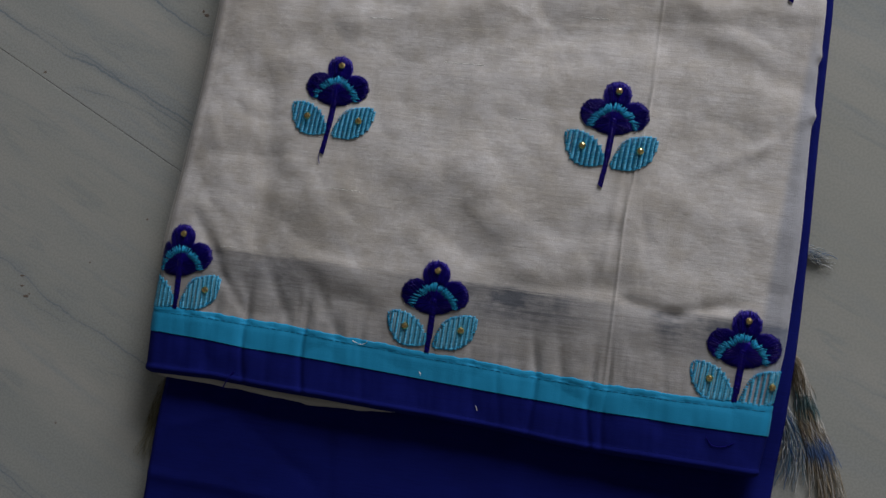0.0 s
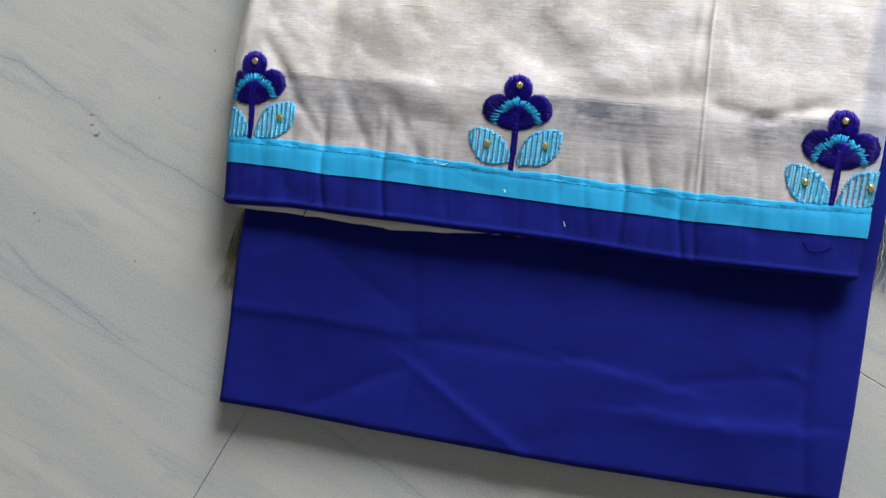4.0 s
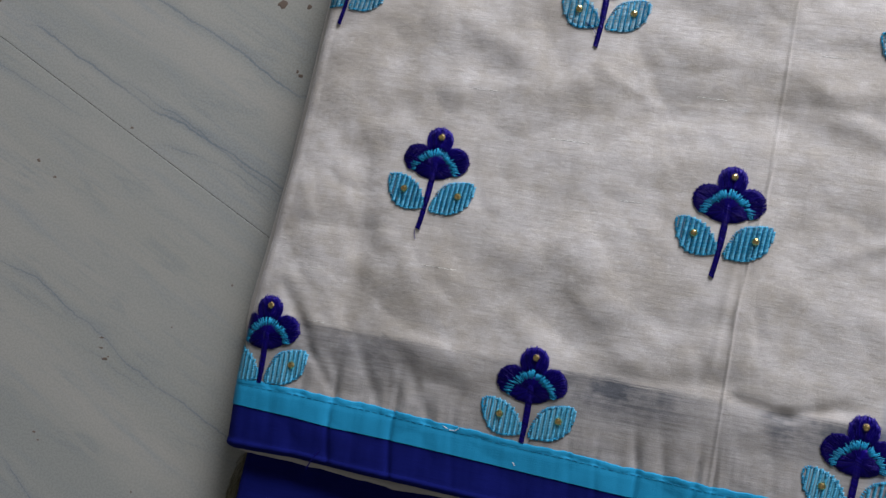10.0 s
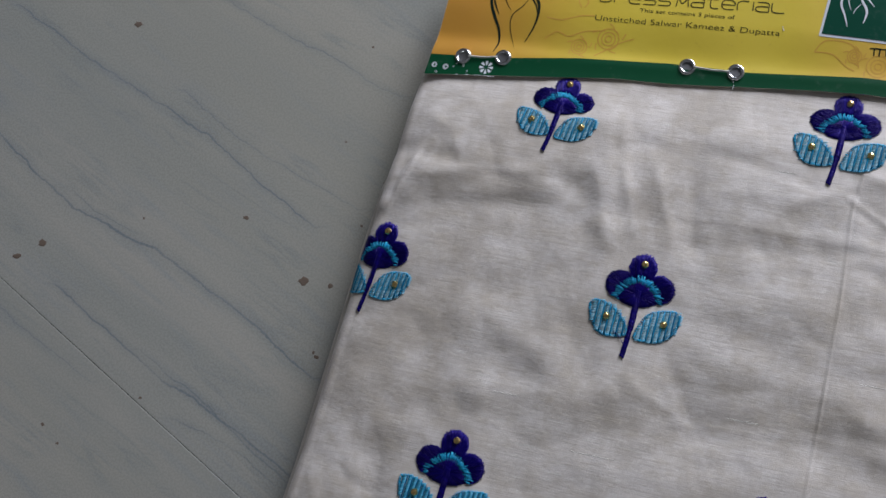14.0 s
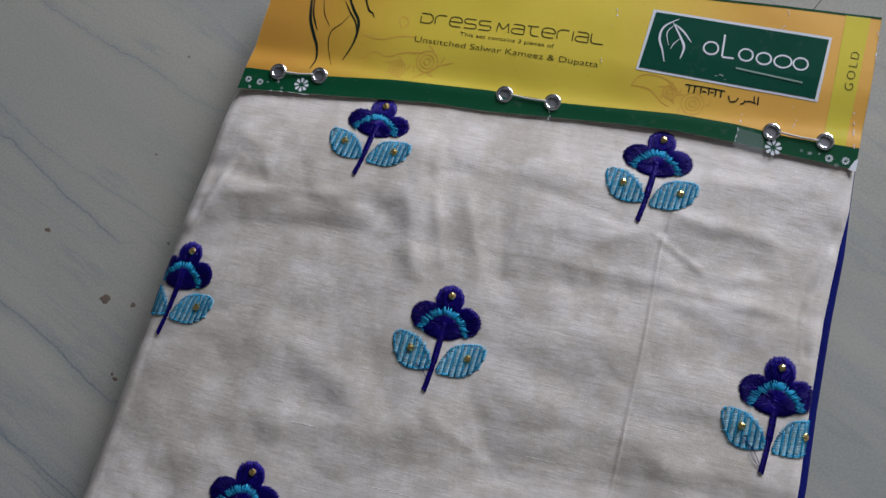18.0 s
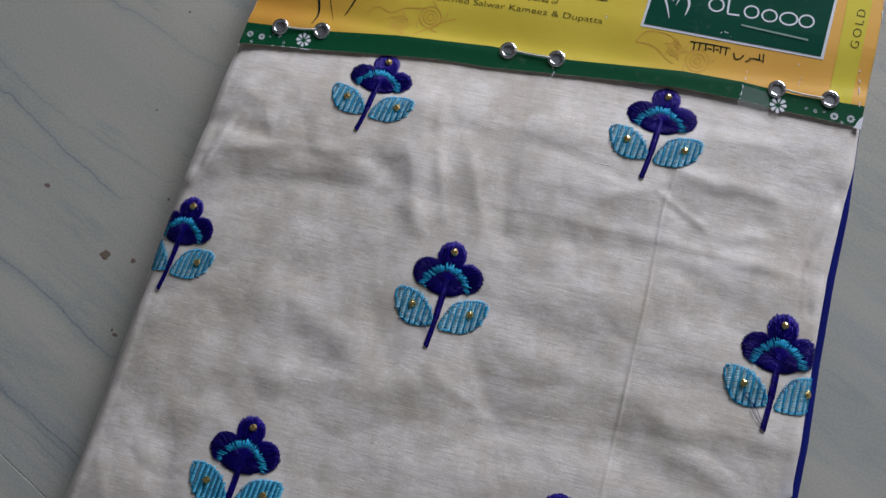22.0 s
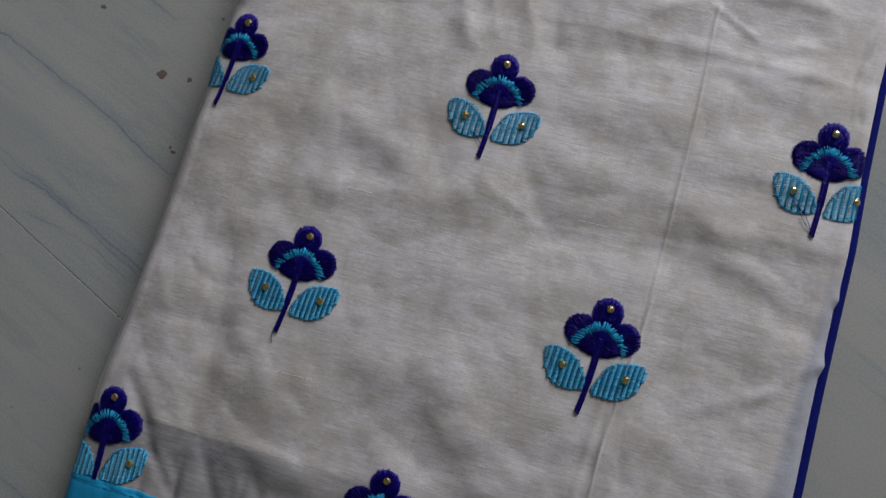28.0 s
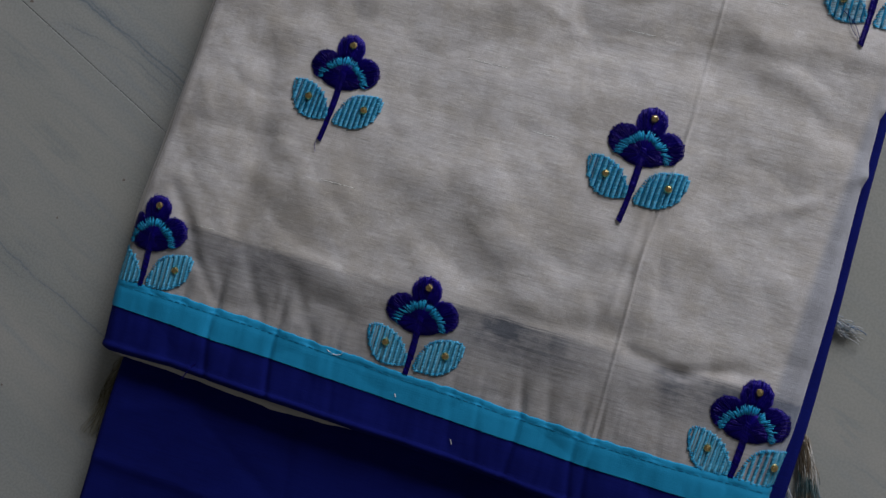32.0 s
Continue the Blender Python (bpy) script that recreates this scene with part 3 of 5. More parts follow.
class Relief:
    """Creases and folds of a cloth, summed on a half-millimetre grid."""

    def __init__(self, x0, x1, y0, y1, creases, folds):
        self.x0, self.y0, self.step = x0, y0, 0.5
        self.xs, self.ys = np.arange(x0, x1, self.step), np.arange(y0, y1, self.step)
        self.z = np.zeros((len(self.ys), len(self.xs)))
        for row in creases:
            self.crease(*row)
        for row in folds:
            self.fold(*row)

    def window(self, xs, ys, reach):
        i = np.searchsorted(self.xs, (min(xs) - reach, max(xs) + reach))
        j = np.searchsorted(self.ys, (min(ys) - reach, max(ys) + reach))
        area = slice(j[0], j[1]), slice(i[0], i[1])
        return area, self.xs[None, area[1]], self.ys[area[0], None]

    def crease(self, x0, y0, x1, y1, wide, high, step):
        dx, dy = x1 - x0, y1 - y0
        ll = dx * dx + dy * dy
        area, x, y = self.window((x0, x1), (y0, y1), 4 * wide + 0.4 * math.sqrt(ll) + (60 if step else 0))
        t = ((x - x0) * dx + (y - y0) * dy) / ll
        d = ((x - x0) * dy - (y - y0) * dx) / math.sqrt(ll)
        fade = np.clip(1 - np.maximum(-t, t - 1) / 0.4, 0, 1)
        fade = fade * fade * (3 - 2 * fade)
        z = high * np.exp(-((d / wide) ** 2))
        if step:
            z = z + step * np.sign(-d) * (1 - np.exp(-np.abs(d) / wide)) * np.exp(-np.abs(d) / 12)
        self.z[area] += z * fade

    def fold(self, line, high, left, right):
        xs, ys = [p[0] for p in line], [p[1] for p in line]
        area, x, y = self.window(xs, ys, 5 * max(left, right))
        best = side = None
        for (ax, ay), (bx, by) in zip(line, line[1:]):
            dx, dy = bx - ax, by - ay
            long = math.hypot(dx, dy)
            t = ((x - ax) * dx + (y - ay) * dy) / long
            d = ((x - ax) * dy - (y - ay) * dx) / long
            past = np.maximum(0, np.maximum(-t, t - long))
            far = np.hypot(d, past * 0.8)
            if best is None:
                best, side = far, d
            else:
                side = np.where(far < best, d, side)
                best = np.minimum(best, far)
        soft = np.where(side < 0, left, right)
        blunt = 0.2 * soft
        self.z[area] += high * np.exp(-(np.sqrt(best * best + blunt * blunt) - blunt) / soft)

    def at(self, x, y):
        u = min(max((x - self.x0) / self.step, 0.0), len(self.xs) - 1.001)
        v = min(max((y - self.y0) / self.step, 0.0), len(self.ys) - 1.001)
        i, j = int(u), int(v)
        u, v = u - i, v - j
        z = self.z
        return float((z[j, i] * (1 - u) + z[j, i + 1] * u) * (1 - v) + (z[j + 1, i] * (1 - u) + z[j + 1, i + 1] * u) * v)


KURTA_RELIEF = Relief(-90, 300, -400, 70, SEAM_CREASES + UPPER_CREASES + MIDDLE_CREASES + LOWER_CREASES + LOWER_CREASES_B, FOLDS_UPPER + FOLDS_RIGHT + FOLDS_MIDDLE + FOLDS_LOWER + FOLDS_HEM)


def kurta_base(x, y):
    """The plain shape of the folded stack, lower where the card presses on it."""
    bx, by = (x - 100) / 178, (y + 140) / 240
    z = 19.3 - 0.011 * (x - 100) + 7.5 * max(0.0, 1 - bx * bx) * max(0.0, 1 - by * by)
    if y > -38:
        k = min(1.0, (y + 38) / 36)
        z -= 5.0 * k * k * (3 - 2 * k) * max(0.0, 1 - bx * bx)
    if y > 0:
        k = min(1.0, y / 14)
        z -= 3.0 * k * k * (3 - 2 * k)
    return z


def kurta_top(x, y):
    rough = min(1.0, max(0.12, (-6 - y) / 24))
    z = kurta_base(x, y) - 2.6 * math.exp(-max(0.0, x - curve_at(K_LEFT, y) - 5.0) / 9.0)
    z += rough * (KURTA_RELIEF.at(x, y) + 2.0 * noise.noise((x * 0.016, y * 0.012, 1.3)) + 0.6 * noise.noise((x * 0.03, y * 0.042, 4.1)) + 1.1 * abs(noise.noise((x * 0.027, y * 0.038, 9.3))) + 0.5 * abs(noise.noise((x * 0.06, y * 0.05, 3.7))))
    z += 0.24 * noise.noise((x * 0.11, y * 0.09, 2.2))
    hem = curve_at(HEM_TOP, x)
    near = math.exp(-((y - hem) / 15) ** 2) if y > hem else 1.0
    flat = 0.5 if y < hem - 2 else 1.0
    z += flat * 0.55 * near * noise.noise((x * 0.16, y * 0.02, 6.6)) + flat * 0.32 * near * noise.noise((x * 0.4, y * 0.03, 8.8))
    for px, wide, high in PUCKERS:
        d = (x - px + 1.5 * math.sin(0.09 * (y - hem) + px)) / (wide * (1.0 + 0.05 * max(0.0, y - hem)))
        if abs(d) < 3:
            z -= ((0.6 if wide > 2 else 0.95) if y < hem - 2 else 1.5) * high * math.exp(-(math.sqrt(d * d + 0.04) - 0.2) * 1.3) * near
    return z


def band_edge(x):
    """Upper edge of the turquoise band, slightly wavy between its stitches."""
    return curve_at(HEM_TOP, x) + 0.55 * noise.noise((x * 0.21, 3.1, 0.4)) + 0.3 * noise.noise((x * 0.6, 1.7, 0.9))


FOLD_L, FOLD_R = 7.0, 4.5  # radius of the folded sides


def kurta_point(x, y, lift=0.0):
    """Place and outward direction on the cloth; past either side the cloth bends down round a fold."""
    xl, xr = curve_at(K_LEFT, y) + FOLD_L, curve_at(K_RIGHT, y) - FOLD_R
    edge = xl if x < xl else xr if x > xr else None
    if edge is None:
        up = Vector((0, 0, 1))
        p = Vector((x, y, kurta_top(x, y)))
    else:
        sign = -1 if x < xl else 1
        s = abs(x - edge)
        rad = FOLD_L if sign < 0 else FOLD_R
        a = min(s / rad, 2.0)
        zt = kurta_top(edge, y)
        up = Vector((sign * math.sin(a), 0, math.cos(a)))
        p = Vector((edge + sign * rad * math.sin(a), y, zt - rad + rad * math.cos(a) - max(0.0, s - 2.0 * rad)))
    return p + up * lift, up


def kurta_strip(y_from, y_to, nu, nv, lift, below=None, warp=False):
    """Part of the cloth between two lines across it."""
    def fn(u, v):
        if warp:
            u = float(np.interp(u, (0, 0.56, 0.82, 1), (0, 0.73, 0.768, 1)))
        y = -170.0
        for _ in range(3):
            xl, xr = curve_at(K_LEFT, y) - FOLD_L * 0.8, curve_at(K_RIGHT, y) + FOLD_R * 0.85
            x = xl + (xr - xl) * u
            a, b = y_from(x), y_to(x)
            y = a + (b - a) * v
        drop = below(v) if below else 0.0
        return tuple(kurta_point(x, y, lift - drop)[0])

    return grid(fn, nu, nv)


# the flower, relative to the crystal in its top petal
LEAF_L = [(-22.1, -20.0), (-22.4, -26.6), (-18.1, -34.2), (-11.5, -36.2), (-3.8, -34.1), (-6.7, -26.7), (-13.6, -20.8)]
LEAF_R = [(-0.8, -34.9), (3.9, -36.7), (11.2, -36.1), (18.0, -30.6), (18.9, -21.3), (11.0, -20.7), (3.8, -24.2)]
PETALS = [(-0.5, -1.8, 6.6), (-9.9, -11.0, 6.9), (8.3, -11.2, 6.9)]
HEART = Vector((-1.3, -14.9))
STEM = [(-1.2, -13.0), (-1.7, -22.9), (-2.9, -35.2), (-4.5, -45.2)]


def head_radius(th):
    """Outline of the flower head round its heart: three round petals over a fan."""
    d = Vector((math.cos(th), math.sin(th)))
    best = 1 / math.sqrt((d.x / 10.5) ** 2 + (d.y / 5.8) ** 2)
    for cx, cy, r in PETALS:
        c = Vector((cx, cy)) - HEART
        k = d.dot(c)
        q = k * k - c.dot(c) + r * r
        if q > 0 and k + math.sqrt(q) > best:
            best = k + math.sqrt(q)
    return best


def leaf_span(outline, x):
    ys = []
    for a, b in zip(outline, outline[1:] + outline[:1]):
        if (a.x - x) * (b.x - x) < 0:
            ys.append(a.y + (b.y - a.y) * (x - a.x) / (b.x - a.x))
    return (min(ys), max(ys)) if len(ys) > 1 else None


def flower(kurta, gx, gy, turn, size, squash=1.0, rng=None):
    ca, sa = math.cos(radians(turn)) * size, math.sin(radians(turn)) * size

    def world_xy(p):
        q = p[1] * squash
        return gx + p[0] * ca - q * sa, gy + p[0] * sa + q * ca

    def hidden(x, y):
        return y < curve_at(HEM_TOP, x) - 0.3 or x > curve_at(K_RIGHT, y) + 6 or x < curve_at(K_LEFT, y) - 9

    def stitches(lines, wide, high, lift):
        verts, faces = [], []
        for line in lines:
            path, up_by = [], lift + rng.uniform(-0.05, 0.22)
            for k, p in enumerate(line):
                x, y = world_xy(p)
                if hidden(x, y):
                    break
                arch = math.sin(math.pi * k / (len(line) - 1)) if len(line) > 2 else 0.5
                path.append(kurta_point(x, y, up_by + 0.25 * arch))
            if len(path) > 1:
                ridge(verts, faces, path, wide * rng.uniform(0.8, 1.2), high)
        return verts, faces

    def radial(th, r0, r1, n=4):
        d = Vector((math.cos(th), math.sin(th)))
        return [HEART + d * (r0 + (r1 - r0) * k / n) for k in range(n + 1)]

    petal_lines, arch_lines = [], []
    for k in range(340):
        th = 2 * math.pi * (k + rng.uniform(-0.5, 0.5)) / 340
        r = head_radius(th) * rng.uniform(0.96, 1.045)
        s = math.sin(th)
        if s > -0.28:
            mid = 7.2 + 4.6 * max(0.0, 0.6 - s)
            wide = 1.9
            petal_lines.append(radial(th, min(mid + wide * 0.5, r - 0.3), r))
            if k % 2 == 0:
                petal_lines.append(radial(th, 0.6, mid - wide * 0.4))
            if rng.random() < 0.62:
                lo, hi = mid - wide * 0.8 + rng.uniform(-0.7, 0.9), min(mid + wide + rng.uniform(-1.6, 0.6), r - 0.3)
                arch_lines.append(radial(th + rng.uniform(-0.07, 0.07), lo, hi, 3))
        elif k % 2 == 0:
            petal_lines.append(radial(th, 0.6, r))
    # a second, looser layer that breaks up the rays on the petals
    for cx, cy, pr in PETALS:
        for k in range(90):
            a = rng.uniform(0, 2 * math.pi)
            c = Vector((cx, cy)) + Vector((math.cos(a), math.sin(a))) * pr * math.sqrt(rng.uniform(0, 0.72))
            out = (c - HEART)
            if out.length < 9.5:
                continue
            d = (out.normalized() + Vector((rng.uniform(-0.3, 0.3), rng.uniform(-0.3, 0.3)))).normalized()
            petal_lines.append([c - d * 1.5, c, c + d * 1.5])
    verts, faces = stitches(petal_lines, 0.36, 0.26, 0.16)
    # ground of the head, so that no cloth shows between the stitches
    n0 = len(verts)
    hx, hy = world_xy(HEART)
    ring = []
    for j in range(1, 5):
        for k in range(64):
            th = 2 * math.pi * k / 64
            x, y = world_xy(HEART + Vector((math.cos(th), math.sin(th))) * head_radius(th) * (0.97 if j < 4 else 1.0) * j / 4)
            ring.append((x, y))
    verts += [tuple(kurta_point(hx, hy, 0.2)[0])] + [tuple(kurta_point(x, y, 0.2 if i < 192 else 0.06)[0]) for i, (x, y) in enumerate(ring)]
    faces += [(n0, n0 + 1 + k, n0 + 1 + (k + 1) % 64) for k in range(64)]
    faces += [(n0 + 1 + 64 * j + k, n0 + 65 + 64 * j + k, n0 + 65 + 64 * j + (k + 1) % 64, n0 + 1 + 64 * j + (k + 1) % 64) for j in range(3) for k in range(64)]
    head = mesh_object("embroidered_flower", verts, faces, T_NAVY, kurta, "indigo satin-stitched flower with turquoise leaves", True)
    mesh_object("arch", *stitches(arch_lines, 0.36, 0.3, 0.36), T_TEAL, head, "turquoise arch of stitches", True)
    # stem: short slanting stitches over a core
    line = smooth_line(STEM, 14)
    lines = []
    for k in range(len(line) - 1):
        d = (line[k + 1] - line[k]).normalized()
        side = Vector((-d.y, d.x))
        for q in (0.0, 0.5):
            c = line[k].lerp(line[k + 1], q)
            half = 1.45 if k < 24 else 1.15
            lines.append([c - side * half - d * 0.5, c, c + side * half + d * 0.5])
    mesh_object("stem", *stitches(lines, 0.62, 0.16, 0.5), T_NAVY, head, smooth=True)
    # upper flowers: thin pale fill between cords; lower ones: fat satin stripes
    open_fill = gy > -150
    for outline, gem in ((LEAF_L, (-14.4, -26.8)), (LEAF_R, (12.5, -27.4))):
        loop = smooth_line(outline, 10, True)
        cx = sum((p for p in loop), Vector((0, 0))) / len(loop)
        # saw-toothed rim: one fat stitch a tooth
        rim, run = [], 9.0
        for k, p in enumerate(loop):
            q = loop[(k + 1) % len(loop)]
            run += (q - p).length
            if run > 0.62:
                run = rng.uniform(-0.1, 0.1)
                inward = (cx - p).normalized()
                rim.append([p - inward * rng.uniform(0.0, 0.4), p + inward * 0.5, p + inward * rng.uniform(0.9, 1.4)])
        mesh_object("leaf", *stitches(rim, 0.55, 0.34, 0.14), T_TEAL, head, "turquoise striped leaf", True)
        veins, pads = [], []
        x0, x1 = min(p.x for p in loop), max(p.x for p in loop)
        lean, pitch = 0.10, 2.75 if open_fill else 2.35
        x = x0 + 0.5
        while x < x1 - 0.4:
            mid = min(x + pitch / 2, x1 - 0.25)
            span = leaf_span(loop, mid)
            if span:
                pad, y = [], span[0] + 0.1
                while y < span[1]:
                    xx = mid + lean * (y - span[0])
                    half = (1.15 if open_fill else 0.66 if gy < -250 else 0.86) * rng.uniform(0.92, 1.1)
                    pad.append([Vector((xx - half, y - 0.2)), Vector((xx, y)), Vector((xx + half, y + rng.uniform(0.1, 0.35)))])
                    y += rng.uniform(0.55, 0.85) if open_fill else 0.5
                pads.append(pad)
            span = leaf_span(loop, x)
            if span and x > x0 + 1:
                veins.append([Vector((x + lean * (y - span[0]), y)) for y in np.linspace(span[0] + 0.2, span[1] - 0.2, 6)])
            x += pitch
        # middle row: dark floss stands for shade in the grooves between stripes
        mesh_object("leaf_vein", *stitches(veins, 0.85 if open_fill or gy < -250 else 0.6, 0.4 if open_fill else 0.12, 0.3), T_LINE if open_fill else T_MIST if gy < -250 else T_GROOVE, head, "pale lines between the stripes" if gy < -250 else "dark turquoise lines between the stripes", True)
        for pad in pads:
            verts, faces = stitches(pad, 0.5, 0.2, 0.15) if open_fill else stitches(pad, 0.6, 0.3, 0.22)
            if faces:
                mesh_object("leaf_stripe", verts, faces, T_ICE if open_fill else T_PALE, head, smooth=True)
        rhinestone(head, *world_xy(gem), 0.55)
    rhinestone(head, *world_xy((0, 0)), 0.7)


def rhinestone(parent, x, y, lift):
    if y < curve_at(HEM_TOP, x) or x > curve_at(K_RIGHT, y) + 2 or x < curve_at(K_LEFT, y) + 3:
        return
    p, up = kurta_point(x, y, lift)
    a = up.cross(Vector((0, 1, 0))).normalized()
    b = a.cross(up)
    verts, faces, n = [], [], 8
    for r, h in ((1.85, 0.0), (1.85, 0.35), (1.4, 0.95), (0.75, 1.2)):
        verts += [tuple(p + a * r * math.cos(2 * math.pi * k / n) + b * r * math.sin(2 * math.pi * k / n) + up * h) for k in range(n)]
    faces = [(j * n + k, j * n + (k + 1) % n, (j + 1) * n + (k + 1) % n, (j + 1) * n + k) for j in range(3) for k in range(n)] + [tuple(range(3 * n, 4 * n))]
    mesh_object("rhinestone", verts, faces, GOLD, parent, "faceted gold rhinestone")


def kurta():
    base = new("kurta_fabric")
    tagged(base, "cream silk-cotton kurta cloth, folded, with blue embroidered flowers", "folded cloth")
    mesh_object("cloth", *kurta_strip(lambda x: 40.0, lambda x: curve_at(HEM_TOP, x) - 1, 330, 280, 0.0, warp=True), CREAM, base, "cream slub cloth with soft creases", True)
    # a rolled edge above the stitch line, then a flat pillow
    rolled = lambda v: -0.18 * math.sin(math.pi * v / 0.2) if v < 0.2 else -0.25 * math.sin(math.pi * min(0.5, (v - 0.2) / 0.5))
    mesh_object("turquoise_band", *kurta_strip(lambda x: band_edge(x), lambda x: curve_at(HEM_MID, x) - 0.5, 320, 26, 0.55, below=rolled), TEAL, base, "turquoise cotton hem band", True)
    # rounded upper edge of the band
    mesh_object("band_fold", *kurta_strip(lambda x: band_edge(x) + 0.5, lambda x: band_edge(x) - 0.3, 320, 3, 0.55, below=lambda v: 0.55 * (1 - v) ** 2), TEAL, base, smooth=True)
    low = lambda v: 0.0 if v < 0.78 else 2.4 * max(0.0, (v - 0.9) / 0.1) ** 2 - 0.55 * math.sin(math.pi * min(1.0, (v - 0.78) / 0.2))
    mesh_object("navy_band", *kurta_strip(lambda x: curve_at(HEM_MID, x), lambda x: curve_at(HEM_LOW, x), 320, 28, 0.45, below=low), NAVY, base, "royal blue cotton hem border", True)
    mesh_object("band_underside", *kurta_strip(lambda x: curve_at(HEM_LOW, x) + 0.6, lambda x: curve_at(HEM_LOW, x) + 12, 120, 4, -3.0), CREAM_PLAIN, base, smooth=True)
    # running stitches of the two seams; upper row dark, standing for a shaded groove
    rng = random.Random(5)
    for line, shift, mat in ((HEM_TOP, -2.6, T_LINE), (HEM_MID, -0.9, NAVY), (HEM_LOW, 4.6, NAVY)):
        verts, faces = [], []
        x = -58.0
        while x < 248:
            pts = [kurta_point(x + d, curve_at(line, x + d) + shift, 0.66 if mat is T_LINE else 0.5) for d in (0, 1.2, 2.4)]
            ridge(verts, faces, pts, 0.5 if mat is T_LINE else 0.42, 0.08 if mat is T_LINE else 0.06)
            x += 3.4 + rng.uniform(-0.2, 0.2)
        mesh_object("seam_stitching", verts, faces, mat, base)
    # loose thread ends on the band
    white, blue = (CORD, "white loose thread end"), (T_NAVY, "dark blue loose thread end")
    for pts, wide, (mat, label) in (
        (((46.5, -329.5), (50, -331), (53, -330.5), (54.5, -328.8)), 0.3, white), (((81, -342.5), (81.6, -343), (82, -344)), 0.5, white), (((110, -357), (110.6, -358), (111, -359.4)), 0.3, white),
        (((240, -139), (246, -144), (250, -152)), 0.3, blue), (((242, -138), (245, -146), (249.5, -151)), 0.25, blue), (((95, -131), (98, -133), (101, -137)), 0.3, blue), (((23, -236), (22.6, -239), (23.4, -242)), 0.3, blue),
        (((221, -363), (224, -367), (230, -367), (234, -365)), 0.35, blue), (((-14, -349), (-17, -353), (-19.5, -358)), 0.6, blue),
    ):
        verts, faces = [], []
        ridge(verts, faces, [kurta_point(*p, 0.75) for p in smooth_line(pts, 4)], wide, 0.25)
        mesh_object("loose_thread", verts, faces, mat, base, label)
    # thick pale weft threads that stand out of the weave
    for x, y, long in ((84, -188, 20), (28, -254, 17), (-28, -286, 10), (44, -166, 12), (150, -163, 14), (16, -228, 9), (120, -215, 11), (205, -140, 12), (160, -47, 8)):
        verts, faces = [], []
        ridge(verts, faces, [kurta_point(x + long * k / 6, y - 0.06 * long * k / 6, 0.02) for k in range(7)], 0.22, 0.1)
        mesh_object("slub_thread", verts, faces, CORD, base, "thick pale weft thread")
    # the lower layer, a little longer than the front
    edge = [(-66, -352), (-58.7, -354), (-19, -357.7), (25, -363.4), (50, -364.0), (74, -363.8), (96.5, -365.7), (140, -367), (250, -376)]

    def back(u, v):
        x = -58 + 302 * u
        y = -300 + (curve_at(edge, x) + 0.7 * noise.noise((x * 0.11, 2.0, 0.0)) + 0.5 * noise.noise((x * 0.5, 5.0, 0.0)) + 300) * min(v / 0.92, 1)
        z = 15.2 - 4.0 * min(1.0, max(0.0, (x - 92) / 25)) + 0.4 * noise.noise((x * 0.05, y * 0.05, 0)) - (0.0 if v < 0.92 else 1.4)
        return x, y, z

    mesh_object("back_layer", *grid(back, 90, 24), CREAM_PLAIN, base, "cream back layer of the kurta cloth", True)
    rng = random.Random(11)
    for gx, gy, turn, size, squash in FLOWERS:
        flower(base, gx, gy, turn, size, squash, rng)


FLOWERS = [
    (-47.5, -280.7, 2.1, 1.05, 1.0), (87.6, -292.5, 0.0, 1.04, 1.0), (238.1, -307.5, -3.0, 1.08, 1.0), (30.9, -191.3, -3.1, 1.01, 1.0), (170.9, -199.8, -2.4, 1.045, 1.0),
    (-21.3, -95.4, -6.0, 0.92, 1.0), (105.6, -98.3, -0.6, 0.98, 1.0), (253.5, -106.5, 1.3, 1.025, 1.0), (56.8, -11.7, -5.0, 0.93, 0.88), (188.5, -10.0, -2.5, 0.98, 0.93),
]

# ---- salwar cloth ----
S_LEFT = [(-470, -67), (-455, -66), (-396, -59.3), (-355, -54.8), (-300, -49), (0, -20), (30, -16)]
S_RIGHT = [(-490, 240), (-485, 241), (-442, 247), (-380, 254), (-354, 257.8), (-336, 259.6), (-319, 261.4), (-303, 262.7), (-286, 263.7), (-272, 264.5), (-259, 265.2), (-219, 267), (-186, 269), (-155, 271), (-120, 271.5), (-82, 273), (-50, 275.3), (-23, 275.5), (30, 276)]
S_LOW = [(-70, -454), (-66, -454.6), (-32, -457.8), (16, -464), (63, -469.3), (119, -475.7), (173, -480.2), (241, -485)]
S_FOLDS = [
    (((-59, -405), (-14, -409), (37, -416)), 0.9, 6, 2.4), (((37, -416), (84, -421), (131, -426)), -0.9, 5.4, 4.2), (((123, -426), (140, -431), (157, -434)), 1.3, 2.1, 9.6), (((157, -434), (192, -429), (224, -427)), -0.66, 3.6, 3.6), (((36, -430), (66, -453), (94, -472)), 1.1, 2, 5.4),
    (((-18, -454), (11, -441), (36, -430)), -0.9, 4.8, 3.6), (((148, -447), (167, -449), (185, -451)), 1.1, 2, 9.6), (((185, -451), (203, -452), (219, -452)), 1.6, 2.7, 9.6), (((36, -373), (38, -416), (36, -430), (29, -472)), -0.53, 2.4, 4.8),
]
S_FOLDS_SIDE = [
    (((228, -379), (227, -405), (225, -431), (225, -463), (226, -484)), -1.2, 3, 4.2), (((-16, -370), (6, -386), (28, -402)), -0.46, 3.6, 3.6), (((-47, -379), (-27, -374), (-16, -370)), 0.78, 4.2, 3.6), (((224, -427), (218, -425)), 1.1, 2, 2), (((200, -417), (190, -444)), 0.4, 4.8, 4.8),
]
